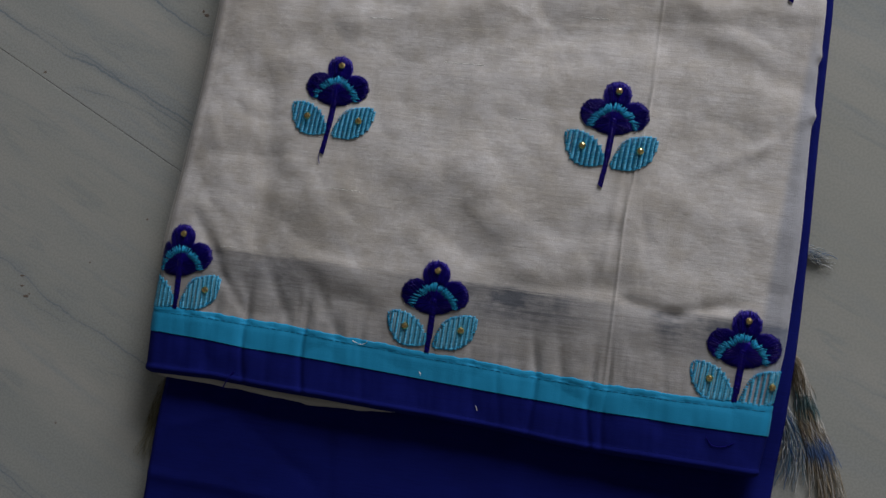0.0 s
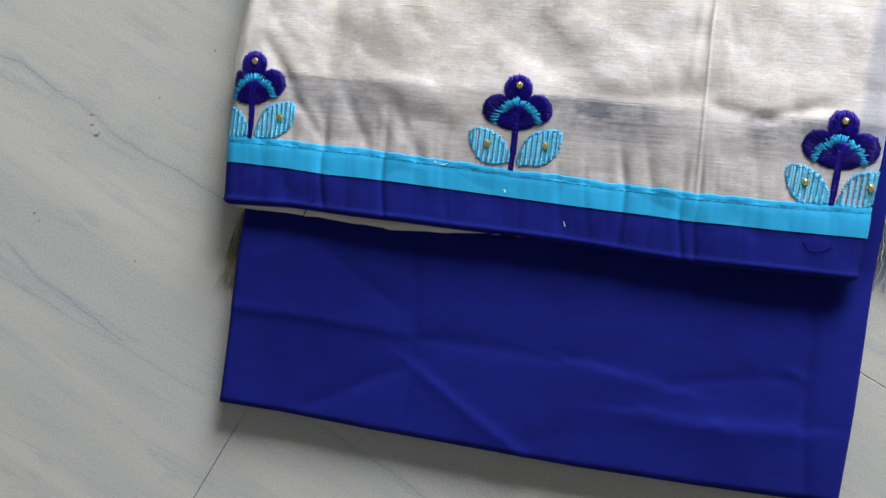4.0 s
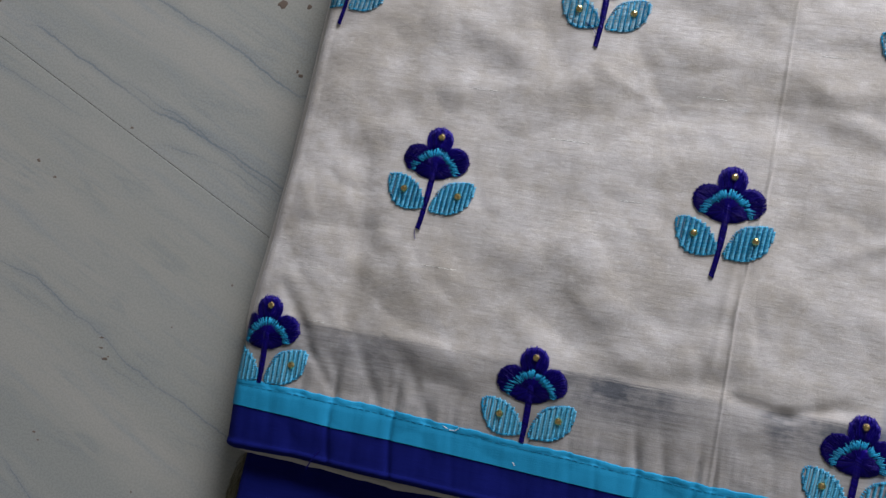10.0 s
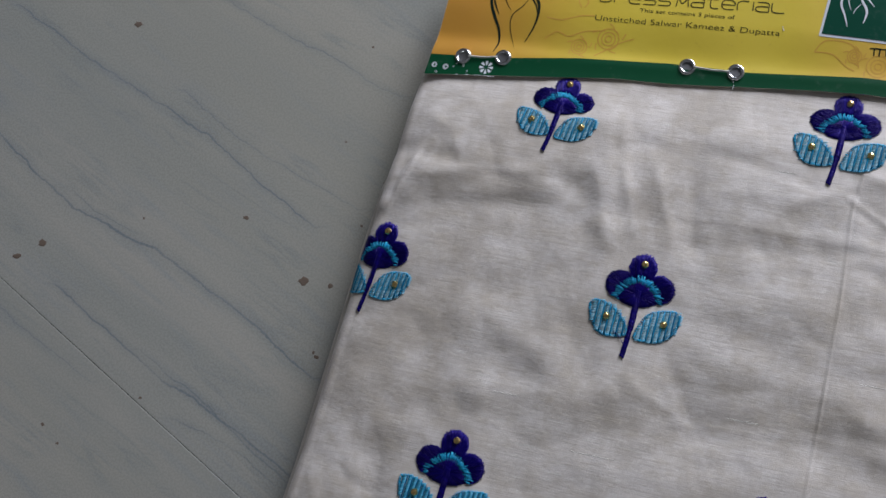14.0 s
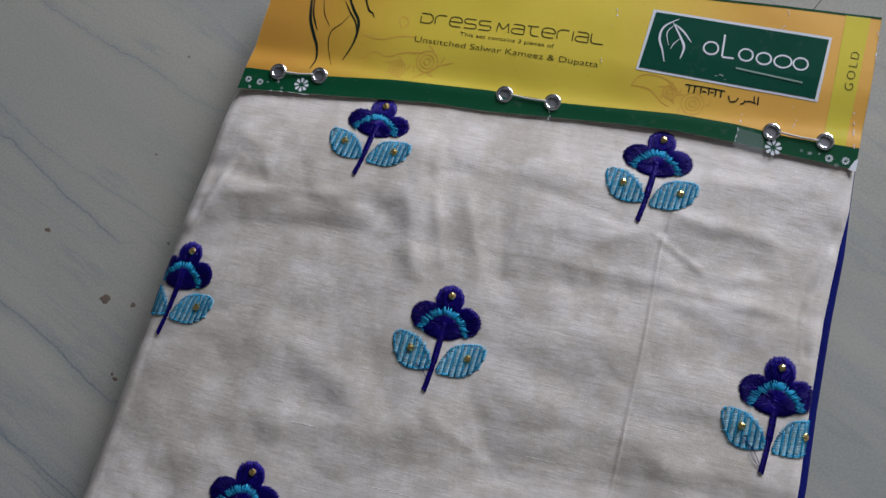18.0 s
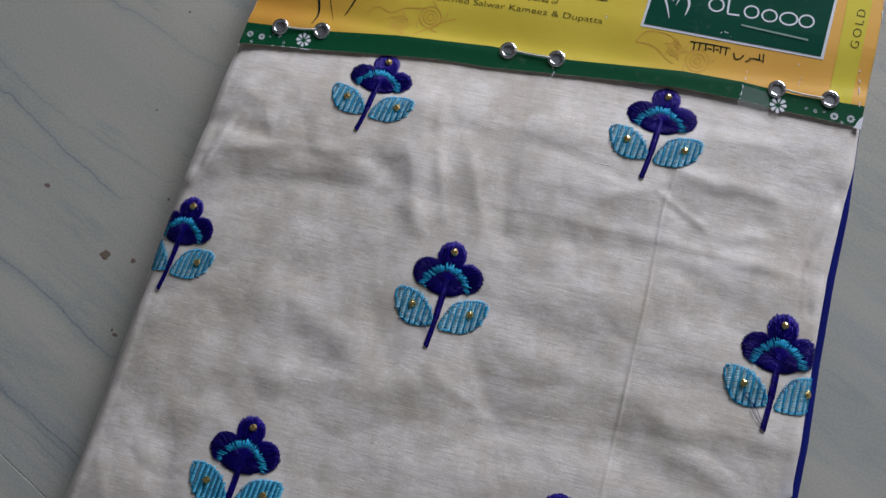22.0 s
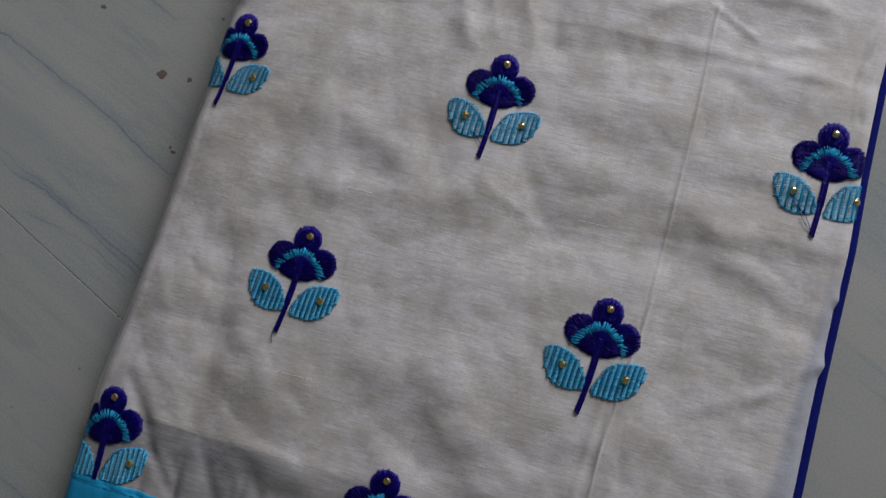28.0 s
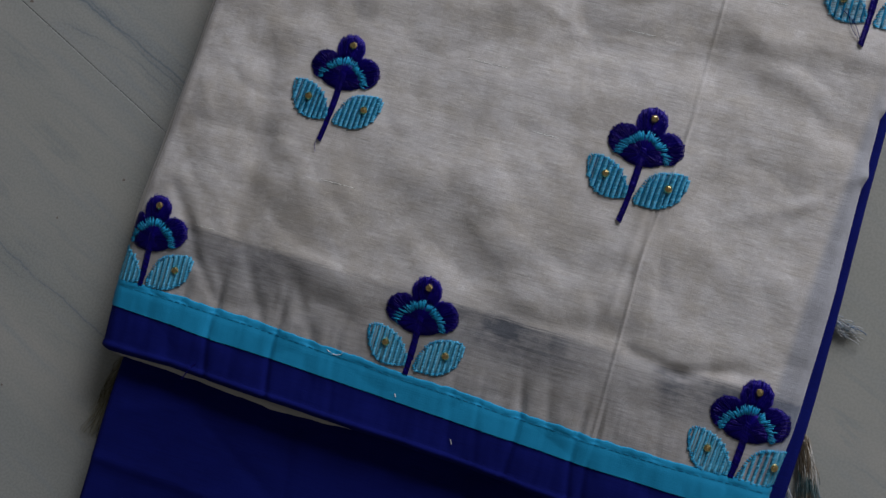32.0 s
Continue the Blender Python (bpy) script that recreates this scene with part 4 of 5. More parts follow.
SALWAR_RELIEF = Relief(-90, 290, -500, 30, [], S_FOLDS + S_FOLDS_SIDE)


def salwar_top(x, y):
    k = min(1.0, max(0.0, (x + 10) / 200))
    z = 11.2 + (2.6 - 5.4 * k) * math.exp(-((y + 380) / 30) ** 2) + SALWAR_RELIEF.at(x, y)
    return z + 0.7 * noise.noise((x * 0.014, y * 0.018, 7.7)) + 0.2 * noise.noise((x * 0.06, y * 0.06, 3.0))


def salwar():
    base = tagged(new("salwar_fabric"), "royal blue cotton salwar cloth, folded flat with pressed creases", "folded cloth")

    def sheet(lift, inset, r):
        def fn(u, v):
            # outermost rings bend down round the folded edge
            y = -200.0
            for _ in range(3):
                xl, xr = curve_at(S_LEFT, y) + inset, curve_at(S_RIGHT, y) - inset
                x = xl + (xr - xl) * u
                y = 10 + (curve_at(S_LOW, x) + inset - 10) * v
            d = min(x - xl, xr - x, y - curve_at(S_LOW, x) - inset)
            drop = r - math.sqrt(max(0.0, r * r - max(0.0, r - d) ** 2)) if d < r else 0.0
            return x, y, salwar_top(x, y) + lift - drop

        verts, faces = grid(fn, 200, 260)
        n = len(verts)
        border = [i for i in range(201)] + [201 * j + 200 for j in range(1, 261)] + [201 * 260 + i for i in range(199, -1, -1)] + [201 * j for j in range(259, 0, -1)]
        verts += [(verts[i][0], verts[i][1], verts[i][2] - 0.8) for i in border]
        faces += [(border[k], n + k, n + (k + 1) % len(border), border[(k + 1) % len(border)]) for k in range(len(border))]
        return verts, faces

    mesh_object("upper_layer", *sheet(0.0, 0.0, 1.6), NAVY, base, "royal blue cotton with pressed creases", True)
    mesh_object("lower_layer", *sheet(-2.6, 1.2, 1.2), NAVY, base, smooth=True)


# ---- dupatta with tassels, folded under the rest ----
def dupatta():
    base = tagged(new("dupatta"), "folded beige and blue dupatta with silky tassels, under the other cloths", "scarf")

    def slab(inset, z0, z1, seed):
        def fn(u, v):
            y = 20 - 372 * v
            out = 6.0 * min(1.0, max(0.0, (y + 330) / 40)) * min(1.0, max(0.0, (-30 - y) / 40))
            xl, xr = curve_at(K_LEFT, y) + inset + 1.0 - out, curve_at(K_RIGHT, y) - inset + 1.0
            x = xl + (xr - xl) * u
            d = min(x - xl, xr - x, y + 352, 20 - y)
            r = (z1 - z0) / 2
            drop = r - math.sqrt(max(0.0, r * r - max(0.0, r - d) ** 2)) if d < r else 0.0
            lump = 4.5 * math.exp(-(((x - xl - 2.5) / 4.5) ** 2)) * out / 6 if z0 > 1 else 0.0
            return x, y, z1 - drop + lump + 0.3 * noise.noise((x * 0.03, y * 0.03, seed))

        verts, faces = grid(fn, 110, 120)
        n = len(verts)
        border = [i for i in range(111)] + [111 * j + 110 for j in range(1, 121)] + [111 * 120 + i for i in range(109, -1, -1)] + [111 * j for j in range(119, 0, -1)]
        verts += [(verts[i][0], verts[i][1], z0) for i in border]
        faces += [(border[k], n + k, n + (k + 1) % len(border), border[(k + 1) % len(border)]) for k in range(len(border))]
        return verts, faces

    mesh_object("lower_fold", *slab(2.0, 0.0, 3.4, 1.0), CREAM_PLAIN, base, smooth=True)
    mesh_object("upper_fold", *slab(0.5, 3.6, 8.0, 5.0), CREAM_PLAIN, base, smooth=True)
    rng = random.Random(3)
    def silk(name, stops, bands=()):
        m, ns, ls, b = material(name, stops[0][1], 0.3)
        g, cr = ns.new("ShaderNodeNewGeometry"), ns.new("ShaderNodeValToRGB")
        cr.color_ramp.interpolation = "CONSTANT"
        for k, (at, color) in enumerate(stops):
            e = cr.color_ramp.elements[k] if k < 2 else cr.color_ramp.elements.new(at)
            e.position, e.color = at, (*color, 1)
        ls.new(g.outputs["Random Per Island"], cr.inputs[0])
        tone = cr.outputs[0]
        if bands:
            s = ns.new("ShaderNodeSeparateXYZ")
            ls.new(place(ns, ls), s.inputs[0])
            at = math_node(ns, ls, "MULTIPLY_ADD", g.outputs["Random Per Island"], 8.0, s.outputs[1])
            for y, wide, color in bands:
                off = math_node(ns, ls, "ABSOLUTE", math_node(ns, ls, "SUBTRACT", at, y + 4.0))
                tone = mix(ns, ls, math_node(ns, ls, "MULTIPLY", math_node(ns, ls, "SUBTRACT", 1.0, ramp(ns, ls, off, wide * 0.3, wide)), 0.8), tone, color)
        ls.new(tone, b.inputs["Base Color"])
        return m

    golden = silk("golden_silk", ((0.0, (0.20, 0.14, 0.08)), (0.22, (0.42, 0.34, 0.22)), (0.42, (0.66, 0.62, 0.54)), (0.74, (0.24, 0.19, 0.12)), (0.9, (0.5, 0.5, 0.5))), ((-346.0, 6.0, (0.02, 0.12, 0.14)), (-367.0, 6.5, (0.05, 0.17, 0.42))))
    bluish = silk("blue_silk", ((0.0, (0.22, 0.27, 0.30)), (0.3, (0.58, 0.58, 0.55)), (0.58, (0.05, 0.13, 0.30)), (0.74, (0.12, 0.22, 0.28)), (0.88, (0.30, 0.25, 0.17))))

    olive = silk("olive_silk", ((0.0, (0.20, 0.18, 0.10)), (0.4, (0.34, 0.31, 0.20)), (0.75, (0.46, 0.43, 0.33))))

    def tassel(points, spread, count, silk_material, label):
        verts, faces = [], []
        line = smooth_line(points, 8)
        last = len(line) - 1
        for _ in range(count):
            a, s0, curl, bend = rng.uniform(-1, 1), rng.uniform(0.2, 1.0), rng.uniform(-1, 1), rng.uniform(2.0, 7.0)
            first = int(last * rng.uniform(0, 0.7) ** 1.6)
            end = min(last, first + max(4, int(last * rng.uniform(0.25, 0.6))))
            drift = rng.uniform(-0.45, 0.45)
            path = []
            for k in range(first, end + 1):
                t, q = k / last, (k - first) / max(1, last)
                d = (line[min(k + 1, last)] - line[max(k - 1, 0)]).normalized()
                side = Vector((-d.y, d.x))
                p = line[k] + side * (a * spread * (0.10 + 0.8 * t ** 1.4) + drift * 15 * q + curl * 1.6 * math.sin(bend * q * 3 + a * 3))
                z = 0.3 + 4.0 * s0 * (1 - 0.5 * t) * (1 - 0.5 * abs(a)) + 0.8 * math.sin(bend * q * 2 + curl * 5) ** 2
                path.append((Vector((p.x, p.y, z)), Vector((0, 0, 1))))
            ridge(verts, faces, path, rng.uniform(0.16, 0.36), 0.2)
        mesh_object("tassel", verts, faces, silk_material, base, label)

    tassel([(259, -320), (262.5, -327), (266, -340), (269, -354), (275, -370), (279, -386), (281, -402)], 9.0, 420, golden, "golden brown silky tassel")
    tassel([(250, -334), (257, -348), (261, -360), (262, -372), (259, -386)], 8.0, 300, bluish, "blue-grey silky tassel")
    tassel([(257, -268), (265, -271), (272, -273), (279, -275)], 5.0, 100, bluish, "small blue-grey silky tassel")
    # fringe whose olive strands also stand for a tinted shadow on the floor
    tassel([(-52, -346), (-57, -358), (-61, -370), (-63, -384), (-66, -398)], 8.0, 260, olive, "dull olive-grey silky tassel")


# ---- header card ----
C_LOW = [(-19, -12.0), (33.6, -9.5), (77.7, -6.6), (105.5, -7.2), (134.9, -6.0), (169, -5.0), (194.7, -4.9), (220.4, -6.8), (245.6, -9.6), (274.4, -11.9)]
C_GREEN = [(-17, -0.8), (20.5, -0.4), (59, 2.7), (103, 3.6), (141, 1.8), (193, 3.4), (219, 2.1), (244, -0.8), (277, -1.8)]
C_LEFT = [(-13, -18.1), (9, -15.1), (35, -12.0), (62, -9.0)]
C_RIGHT = [(-13, 274.4), (27, 276.9), (62, 278.1)]


def card_top(x, y):
    k = min(1.0, max(0.0, (y - 2) / 26))
    z = 17.4 + 2.0 * k * k * (3 - 2 * k) + 2.0 * max(0.0, 1 - ((x - 110) / 170) ** 2) + 0.5 * noise.noise((x * 0.03, y * 0.04, 9.0))
    low = kurta_base(x, y) + 1.1
    return 0.5 * (z + low + math.sqrt((z - low) ** 2 + 1.5)) + 0.4 * math.sin(x * 0.035 + 0.6) * math.exp(-(((y + 10) / 30) ** 2))


def on_card(points, lift):
    return [(x, y, card_top(x, y) + lift) for x, y in points]


def card_area(name, left, right, low, high, lift, mat, parent, label="", nu=60, nv=16):
    """A printed field between four border lines, following the bend of the card."""
    def fn(u, v):
        y = 25.0
        for _ in range(3):
            x = left(y) + (right(y) - left(y)) * u
            y = low(x) + (high(x) - low(x)) * v
        return x, y, card_top(x, y) + lift

    return mesh_object(name, *grid(fn, nu, nv), mat, parent, label, True)


def ribbon(verts, faces, points, wide, lift, taper=True):
    """A drawn line on the card, thick in the middle."""
    line = smooth_line(points, 8)
    n = len(verts)
    for k, p in enumerate(line):
        d = (line[min(k + 1, len(line) - 1)] - line[max(k - 1, 0)]).normalized()
        side = Vector((-d.y, d.x)) * wide / 2 * ((0.25 + 0.75 * math.sin(math.pi * k / (len(line) - 1))) if taper else 1)
        verts += on_card([p - side, p + side], lift)
    faces += [(n + 2 * k, n + 2 * k + 2, n + 2 * k + 3, n + 2 * k + 1) for k in range(len(line) - 1)]


def lettering(name, text, start, end, high, mat, parent, label, lift=0.14, bold=0.0, spacing=1.0):
    """Words laid along a line on the card."""
    cu = bpy.data.curves.new(name, "FONT")
    cu.body, cu.size, cu.offset, cu.space_character = text, 1.0, bold, spacing
    ob = bpy.data.objects.new(name, cu)
    scene.collection.objects.link(ob)
    bpy.context.view_layer.update()
    me = bpy.data.meshes.new_from_object(ob.evaluated_get(bpy.context.evaluated_depsgraph_get()))
    bpy.data.objects.remove(ob)
    xs = [v.co.x for v in me.vertices]
    ys = [v.co.y for v in me.vertices]
    a, b = Vector(start), Vector(end)
    d = (b - a).normalized()
    side = Vector((-d.y, d.x))
    kx, ky = (b - a).length / (max(xs) - min(xs)), high / (max(ys) - min(ys))
    for v in me.vertices:
        p = a + d * (v.co.x - min(xs)) * kx + side * (v.co.y - min(ys)) * ky
        v.co = (p.x * MM, p.y * MM, (card_top(p.x, p.y) + lift) * MM)
    me.materials.clear()
    me.materials.append(mat)
    out = new(name, me)
    out.parent = parent
    return tagged(out, label)


def bar(name, corners, lift, mat, parent, label):
    a, b, c, d = (Vector(q) for q in corners)
    fn = lambda u, v: on_card([a.lerp(b, u).lerp(d.lerp(c, u), v)], lift)[0]
    return mesh_object(name, *grid(fn, 10, 3), mat, parent, label)


# wide square letters, as strokes in a unit box
SQUARE_LETTERS = {
    "D": (((0, 0), (0, 0.4), (0, 0.72)), ((0, 0), (0.7, 0), (1, 0.3), (1, 0.7), (0.7, 1), (0, 1))),
    "r": (((0, 0), (0, 0.7), (0.3, 1), (0.9, 1)),),
    "e": (((0, 0.5), (0.5, 0.5), (1, 0.5), (1, 0.75), (0.75, 1), (0.25, 1), (0, 0.75), (0, 0.25), (0.25, 0), (0.95, 0)),),
    "s": (((0, 0), (0.8, 0), (1, 0.15), (1, 0.35), (0.8, 0.5), (0.2, 0.5), (0, 0.65), (0, 0.85), (0.2, 1), (0.95, 1)),),
    "M": (((0, 0), (0.1, 1)), ((0.1, 1), (0.5, 0.35), (0.9, 1)), ((0.9, 1), (1, 0))),
    "a": (((0.1, 1), (0.75, 1), (1, 0.8), (1, 0.4), (1, 0)), ((1, 0), (0.25, 0), (0, 0.15), (0, 0.4), (0.25, 0.55), (1, 0.55))),
    "t": (((0, 1), (0.9, 1)), ((0.3, 1), (0.3, 0.25), (0.5, 0), (0.95, 0))),
    "i": (((0, 0), (0, 1)),),
    "L": (((0, 1), (0, 0.25), (0.25, 0), (1, 0)),),
}


def header_card():
    base = tagged(new("header_card"), "glossy yellow and orange packaging card with green border, eyelets and lettering", "packaging card")
    left, right = (lambda y: curve_at(C_LEFT, y)), (lambda y: curve_at(C_RIGHT, y))
    low, green, high = (lambda x: curve_at(C_LOW, x)), (lambda x: curve_at(C_GREEN, x)), (lambda x: 62.0)
    card_area("card", left, right, low, high, 0.0, CARD, base, "orange and yellow printed card", 150, 40)
    card_area("green_border", left, right, low, green, 0.14, CARD_GREEN, base, "dark green printed border", 150, 8)
    card_area("yellow_stripe", lambda y: 259 + (y - 0.3) * 0.053, lambda y: 269 + (y + 1) * 0.07, green, high, 0.12, CARD_YELLOW, base, "lemon yellow printed stripe", 6, 30)
    card_area("top_border", left, right, lambda x: 61.0, high, 0.14, CARD_GREEN, base, "dark green top edge", 100, 2)
    # cut edges of the board
    for name, pts in (("card_edge", [(x, low(x)) for x in range(-18, 275, 4)]), ("card_edge", [(left(y), y) for y in range(-13, 63, 5)]), ("card_edge", [(right(y), y) for y in range(-13, 63, 5)]), ("card_edge", [(x, 62.0) for x in range(-9, 279, 6)])):
        verts = on_card(pts, 0.14) + on_card(pts, -0.8)
        n = len(pts)
        mesh_object(name, verts, [(k, k + 1, n + k + 1, n + k) for k in range(n - 1)], PAPER_EDGE, base)
    # brand panel: plain shapes in its colours
    panel = [(170.8, 22.2), (254.4, 17.4), (257.2, 49.2), (174.8, 53.0)]
    bar("panel_border", panel, 0.16, WHITE_INK, base, "white border of the brand panel")
    c = sum((Vector(q) for q in panel), Vector((0, 0))) / 4
    inner = [Vector(q) + Vector((1.3 if q[0] < c.x else -1.3, 1.3 if q[1] < c.y else -1.3)) for q in panel]
    brand = bar("brand_panel", inner, 0.28, LOGO_GREEN, base, "dark green brand panel")
    verts, faces = [], []
    for pts, wide in ((((187.3, 49.5), (181.0, 44.9), (179.5, 39.0), (181.6, 33.0), (183.2, 27.5)), 1.1), (((184.7, 47.3), (189.2, 40.2), (191.3, 35.5), (190.2, 29.7)), 1.2), (((185.4, 46.7), (189.9, 43.5), (194.4, 38.4)), 0.9), (((185.5, 46.1), (182.6, 41.9), (184.1, 35.8)), 0.5), (((188.8, 39.6), (186.3, 36.7), (185.3, 34.1)), 0.45)):
        ribbon(verts, faces, pts, wide, 0.42)
    mesh_object("emblem", verts, faces, WHITE_INK, brand, "white curved strokes")
    for a, b, y0, y1 in ((200.3, 207.0, 33.8, 40.0), (209.2, 214.5, 32.6, 33.9), (208.6, 209.6, 33.4, 44.4), (216.6, 223, 32.8, 38.6), (224.7, 231.4, 32.1, 37.8), (232.8, 240.6, 31.6, 37.6), (241.4, 248, 31.5, 37.3)):
        verts, faces = [], []
        if b - a > 2 and y1 - y0 > 2:
            cx, cy = (a + b) / 2, (y0 + y1) / 2
            ribbon(verts, faces, [(cx + (b - a) / 2 * math.cos(q * 0.65), cy + (y1 - y0) / 2 * math.sin(q * 0.65)) for q in range(11)], 0.8, 0.42, False)
        else:
            m = (a + b) / 2
            ends = ((m, y0), (m, y1)) if y1 - y0 > 2 else ((a, (y0 + y1) / 2), (b, (y0 + y1) / 2))
            ribbon(verts, faces, ends, 0.9, 0.42, False)
        mesh_object("brand_shape", verts, faces, WHITE_INK, brand)
    bar("slogan_bar", [(216.1, 28.3), (246.6, 25.0), (246.6, 25.9), (216.1, 29.2)], 0.42, PALE_INK, brand, "faint pale green slogan line")
    # two words of small foreign script, as plain strokes
    for pts in (((194.5, 17.9), (203, 17.7), (212.9, 17.1)), ((196.5, 18), (196.4, 14.4)), ((199, 17.7), (198.8, 14.4)), ((201.7, 17.7), (201.9, 14.5)), ((205.4, 17.6), (205.6, 14.3)), ((208.6, 17.5), (208.6, 14.1)), ((211.1, 17.2), (211.1, 13.8)), ((202.6, 15.8), (204.6, 15.4)), ((206.2, 15.8), (207.8, 15.6)),
                ((214.6, 15.3), (215.5, 12.7), (217.8, 12.9), (219.2, 14.7)), ((220.3, 12.0), (221.8, 12.6), (222.2, 14.0)), ((222.6, 13.4), (224.2, 13.8), (226.2, 13.4), (227.4, 13.2)), ((228.0, 16.4), (228.2, 12.4)), ((226.2, 16.4), (226.4, 13.2))):
        verts, faces = [], []
        ribbon(verts, faces, pts, 0.62, 0.14, False)
        mesh_object("script_bar", verts, faces, STROKE_INK, base, "dark stroke of small script")
    title = ("Dress", 65.2, 99.6), ("MateriaL", 102.6, 153.9)
    verts, faces = [], []
    for word, x0, x1 in title:
        total = sum(0.0 if c == "i" else 1.0 for c in word) + 0.24 * (len(word) - 1)
        unit, x = (x1 - x0) / total, x0
        for c in word:
            for stroke in SQUARE_LETTERS[c]:
                ribbon(verts, faces, [(x + u * unit, 33.2 - 0.0068 * (x + u * unit - 65.2) + 4.7 * v) for u, v in stroke], 0.5, 0.14, False)
            x += unit * (0.24 if c == "i" else 1.24)
    mesh_object("title_lettering", verts, faces, DARK_INK, base, "dark olive lettering Dress Material")
    lettering("line_lettering", "This set contains 3 pieces of", (85.3, 28.2), (131.2, 27.2), 2.6, DARK_INK, base, "small dark lettering")
    lettering("line_lettering", "Unstitched Salwar Kameez & Dupatta", (64.0, 22.2), (153.1, 20.2), 3.7, DARK_INK, base, "dark olive lettering", bold=-0.008)
    lettering("grade_lettering", "GOLD", (268.9, 24.6), (270.2, 43.4), 3.7, DARK_INK, base, "dark lettering GOLD", lift=0.26, spacing=1.4, bold=-0.015)
    # long hair-like strokes and pale ornament lines
    for pts, wide in ((((8, 58), (8.6, 44), (9.6, 33.3), (10.7, 27.5), (13.5, 20.9), (16.1, 15.3), (17.1, 8.5), (15.4, 2.9)), 1.5), (((10, 46), (10.9, 33.5), (12.8, 27.7), (15.0, 23.1)), 0.9), (((22, 58), (27, 44), (31.0, 36.0), (34.5, 30.5), (35.2, 24.6), (33.8, 17.6), (30.2, 9.5)), 1.4), (((26, 40), (29.3, 34.8), (33.3, 29.3), (34.6, 25.0)), 0.8),
                      (((30.1, 33.4), (26.4, 28.0), (22.1, 23.5), (21.7, 17.0), (25.2, 6.2)), 0.5), (((15, 42), (16.2, 34.1), (18.4, 29.4), (20.9, 25.8)), 0.4), (((30, 58), (35, 45), (38.4, 36.9), (40.7, 35.2), (42.1, 32.9)), 0.9)):
        verts, faces = [], []
        ribbon(verts, faces, pts, wide, 0.12)
        mesh_object("curved_stroke", verts, faces, STROKE_INK, base, "dark green flowing stroke")
    drawn = []
    for cx, cy, k0 in ((58, 9, 0.6), (72, 14, 0.8), (199, 9.3, 0.8), (188, 13.5, 0.5)):
        for rad in (2.0, 4.2, 6.5):
            drawn.append([(cx + rad * k0 * math.cos(a * 0.7), cy + rad * k0 * math.sin(a * 0.7)) for a in range(10)])
        for k in range(5):
            drawn.append([(cx + (8 + 1.5 * q) * k0 * math.cos(1.2 * k + 0.2 * q), cy + (7 + 1.4 * q) * k0 * math.sin(1.2 * k + 0.2 * q)) for q in range(3)])
    drawn += [((39.8, 23.2), (47.5, 22.2), (56.4, 24.8), (63.8, 25.3)), ((65.9, 4.7), (72.5, 9.0), (78.3, 12.6), (84.3, 14.8)), ((56.5, 29.3), (54.8, 33.0), (56.7, 35.2), (59.6, 32.6), (57.9, 29.4)),
              ((169.7, 14.5), (174.7, 20.2), (186.6, 18.6), (190.4, 8.0)), ((169.7, 14.5), (178.0, 13.7), (184.6, 8.4), (188.4, 6.5)), ((40, 12), (46, 16), (52, 14), (60, 17), (70, 18))]
    for pts in drawn:
        verts, faces = [], []
        ribbon(verts, faces, pts, 0.55, 0.07, False)
        mesh_object("ornament_line", verts, faces, ORANGE_INK, base, "faint orange ornament line")
    # small white flowers on the border
    for cx, cy, r in ((-13.5, -6.6, 1.6), (-7.5, -7.3, 1.6), (13.4, -6.2, 3.6), (237.5, -6.9, 3.8), (262.5, -8.4, 1.8), (269.8, -8.6, 1.8), (254, -7.2, 0.9), (1.5, -6.0, 0.8), (-2.0, -5.2, 0.5), (-3.5, -6.8, 0.5), (4.0, -9.0, 0.7), (-12.0, -10.4, 0.8), (250, -6.4, 0.7), (258, -7.0, 0.6), (266, -11, 0.8)):
        verts, faces = [], []
        petals = 8 if r > 1.2 else 5
        for k in range(petals):
            a = 2 * math.pi * k / petals
            n = len(verts)
            pts = [(cx + r * q * math.cos(a + w), cy + r * q * math.sin(a + w)) for q, w in ((0.25, 0), (0.7, -0.28), (1.0, -0.2), (1.0, 0.2), (0.7, 0.28))]
            verts += on_card(pts, 0.28)
            faces.append(tuple(range(n, n + 5)))
        mesh_object("printed_flower", verts, faces, WHITE_INK, base)
    # eyelets and the cord ties between them
    eyes = [(0.6, -1.0), (21.2, -0.3), (111.8, 2.4), (134.9, 1.4), (236, 0.6), (259.8, -0.8)]
    rings = ((2.2, -0.4), (2.3, 0.6), (2.7, 1.25), (3.3, 1.45), (3.9, 1.2), (4.25, 0.5), (4.3, 0.1))
    n = 28
    for x, y in eyes:
        z = card_top(x, y)
        verts = [(x + r * math.cos(2 * math.pi * k / n), y + r * math.sin(2 * math.pi * k / n), z + h) for r, h in rings for k in range(n)]
        faces = [(j * n + k, (j + 1) * n + k, (j + 1) * n + (k + 1) % n, j * n + (k + 1) % n) for j in range(len(rings) - 1) for k in range(n)]
        eyelet = mesh_object("eyelet", verts, faces, SILVER, base, "shiny nickel eyelet ring", True)
        # flat dark disc stands for the shaded inside of the ring
        mesh_object("eyelet_hole", [(x + 2.4 * math.cos(2 * math.pi * k / 16), y + 2.4 * math.sin(2 * math.pi * k / 16), z + 0.3) for k in range(16)], [tuple(range(16))], HOLE_SHADE, eyelet)
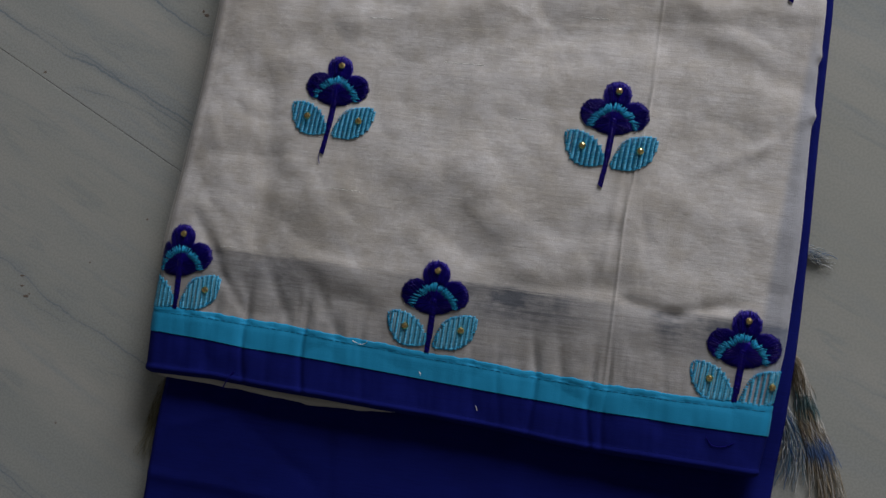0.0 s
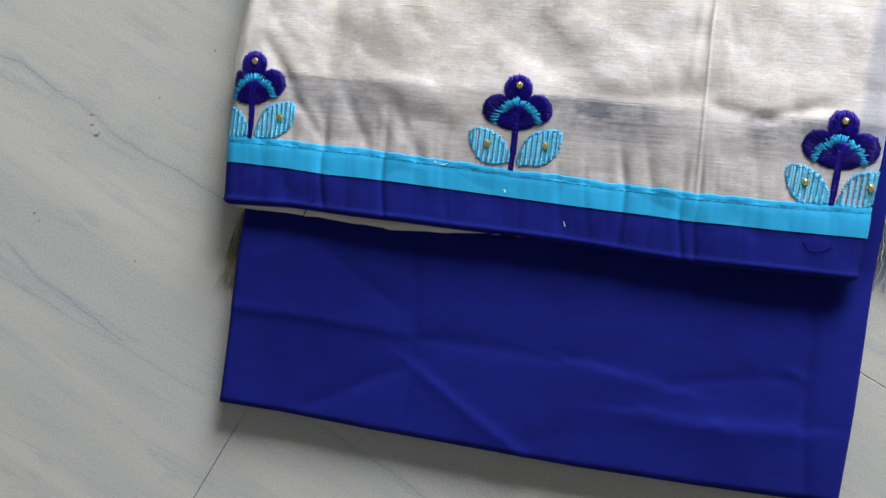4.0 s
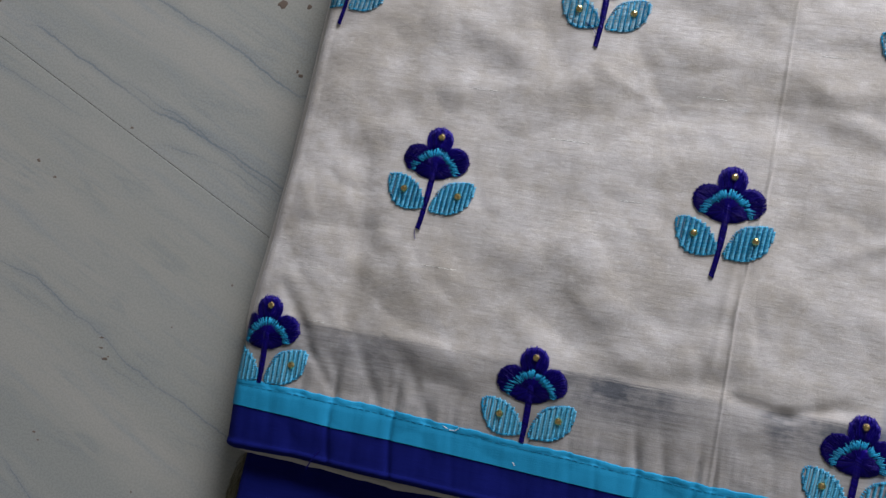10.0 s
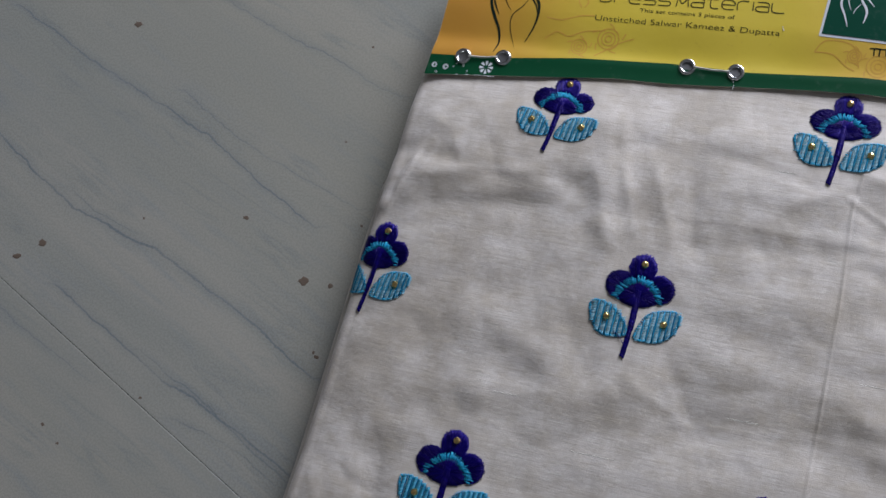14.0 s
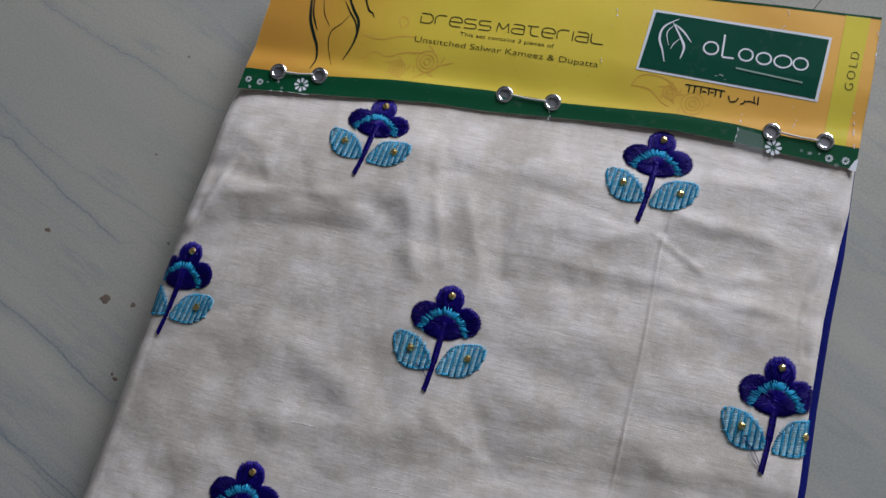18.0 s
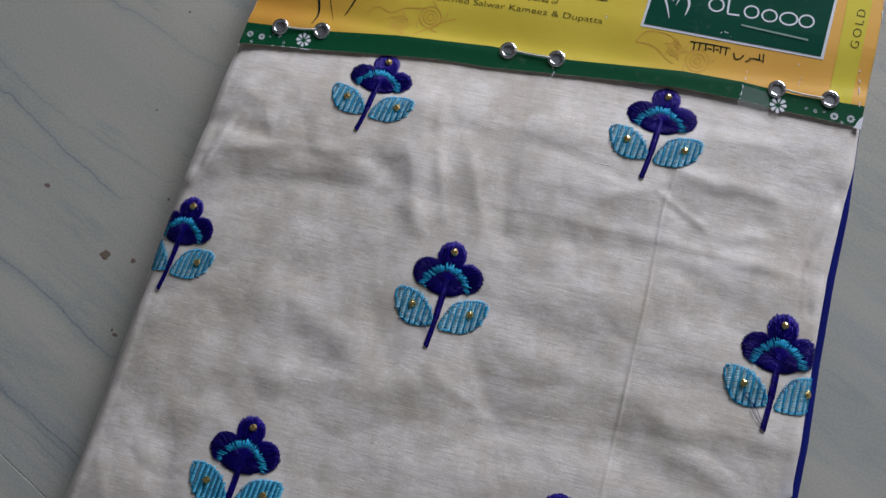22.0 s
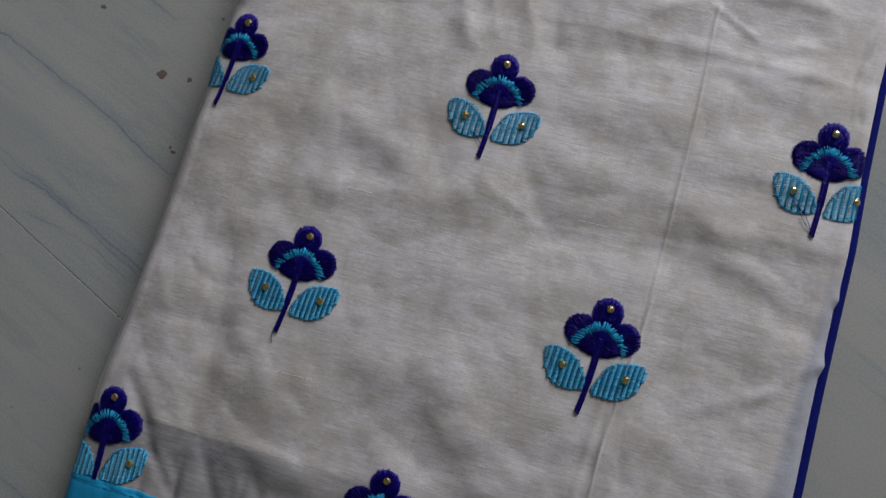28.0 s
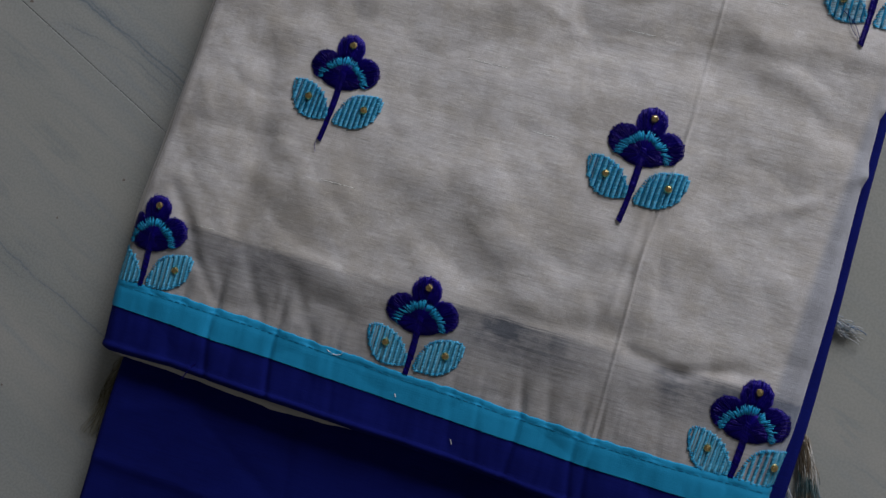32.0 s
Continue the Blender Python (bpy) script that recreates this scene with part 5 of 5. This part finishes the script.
    for (xa, ya), (xb, yb) in zip(eyes[::2], eyes[1::2]):
        a, b = Vector((xa + 3, ya, card_top(xa, ya) + 1.3)), Vector((xb - 3, yb, card_top(xb, yb) + 1.3))
        verts, faces = [], []
        path = [(a.lerp(b, k / 8) - Vector((0, 0.3 * math.sin(math.pi * k / 8), 0.5 * math.sin(math.pi * k / 8))), Vector((0, 0, 1))) for k in range(9)]
        ridge(verts, faces, path, 1.0, 0.6)
        mesh_object("tie_cord", verts, faces, CORD, base, "thin white plastic tie", True)
    # white cracks and worn marks of the coating
    rng = random.Random(8)
    marks = (((221, 1), (220.5, -4), (219.5, -9.5)), ((222, 8), (221.5, 3), (221, 0)), ((133.8, -2.6), (134.4, -5), (134.0, -9.4)), ((236, 61), (236.5, 55), (234, 50)), ((234, 47), (235, 42)), ((155, 60), (158, 50), (157, 42)), ((244, 14), (246, 8), (245, 4)),
             ((271, 15), (272, 4), (273, -4)), ((-2, -11.3), (8, -10.8), (18, -11.0)), ((225, 44), (229, 41), (232, 42)), ((154, 26), (154.4, 22)), ((276.5, 58), (277.6, 50), (277.0, 38)), ((207, 23.5), (210, 24.5), (212, 22)))
    for pts in marks:
        verts, faces = [], []
        line = smooth_line([(x + rng.uniform(-0.2, 0.2), y) for x, y in pts], 7)
        for a, b in zip(line, line[1:]):
            if rng.random() < 0.5:
                shift = Vector((rng.uniform(-0.35, 0.35), 0))
                ribbon(verts, faces, [a + shift, b + shift], rng.uniform(0.25, 0.6), 0.3)
        if not faces:
            continue
        mesh_object("crack_mark", verts, faces, WHITE_INK, base, "whitish crack in the glossy coating")
    bar("tape_piece", [(220.6, -9.8), (233.5, -10.6), (232.8, -1.6), (220.4, 0.4)], 0.32, TAPE, base, "piece of clear sticky tape")
    bar("torn_corner", [(271.2, -12.6), (274.6, -12.9), (275.2, -6.6), (273.6, -8.0)], 0.5, WHITE_INK, base, "torn shiny white corner")


# ---- specks of dirt on the floor ----
def specks():
    rng = random.Random(21)
    for x, y, r, s in ((-237.7, -127.3, 2.4, 1.3), (-224.4, -118, 2.6, 1.2), (-167, -98, 0.9, 1.0), (-108.4, -91.3, 1.6, 1.2), (-69.7, -121.2, 2.8, 1.1), (-54.7, -122, 1.6, 1.2), (-44, -89, 0.9, 1), (-55, -159, 1.3, 1.2),
                       (-61, -45, 0.7, 1), (-148, -306.4, 1.0, 1.6), (-144.8, -317.4, 1.3, 1.3), (-147.5, -311.8, 0.9, 1.5), (-179.8, -360, 0.8, 1.2), (-78.4, -271.9, 0.8, 1.0), (-199, -214.5, 1.2, 1.0), (-196.5, 12.5, 2.6, 1.2), (-56, 8.8, 0.8, 1.0), (-146.6, -193, 0.9, 1.2), (-109, -297, 0.6, 1.0), (-120, -384, 0.7, 1.0), (-57, -157, 0.9, 1), (-36, -65, 0.6, 1), (-143, -316, 0.6, 1.4), (-188, -223, 1.0, 1.3), (-177, -364, 0.7, 1.4)):
        n = 11
        ring = []
        for k in range(n):
            a = 2 * math.pi * k / n
            q = r * rng.uniform(0.6, 1.1)
            ring.append((x + q * s * math.cos(a), y + q * math.sin(a) / s))
        verts = [(px, py, 0.01) for px, py in ring] + [(x + (px - x) * 0.7, y + (py - y) * 0.7, 0.09 * min(r, 1.5)) for px, py in ring]
        faces = [(k, (k + 1) % n, n + (k + 1) % n, n + k) for k in range(n)] + [tuple(range(n, 2 * n))]
        tagged(mesh_object("dirt_speck", verts, faces, DIRT), "small brown dirt speck stuck on the marble floor", "dirt", "dirt specks on the floor")


room()
kurta()
salwar()
dupatta()
header_card()
specks()
floor()
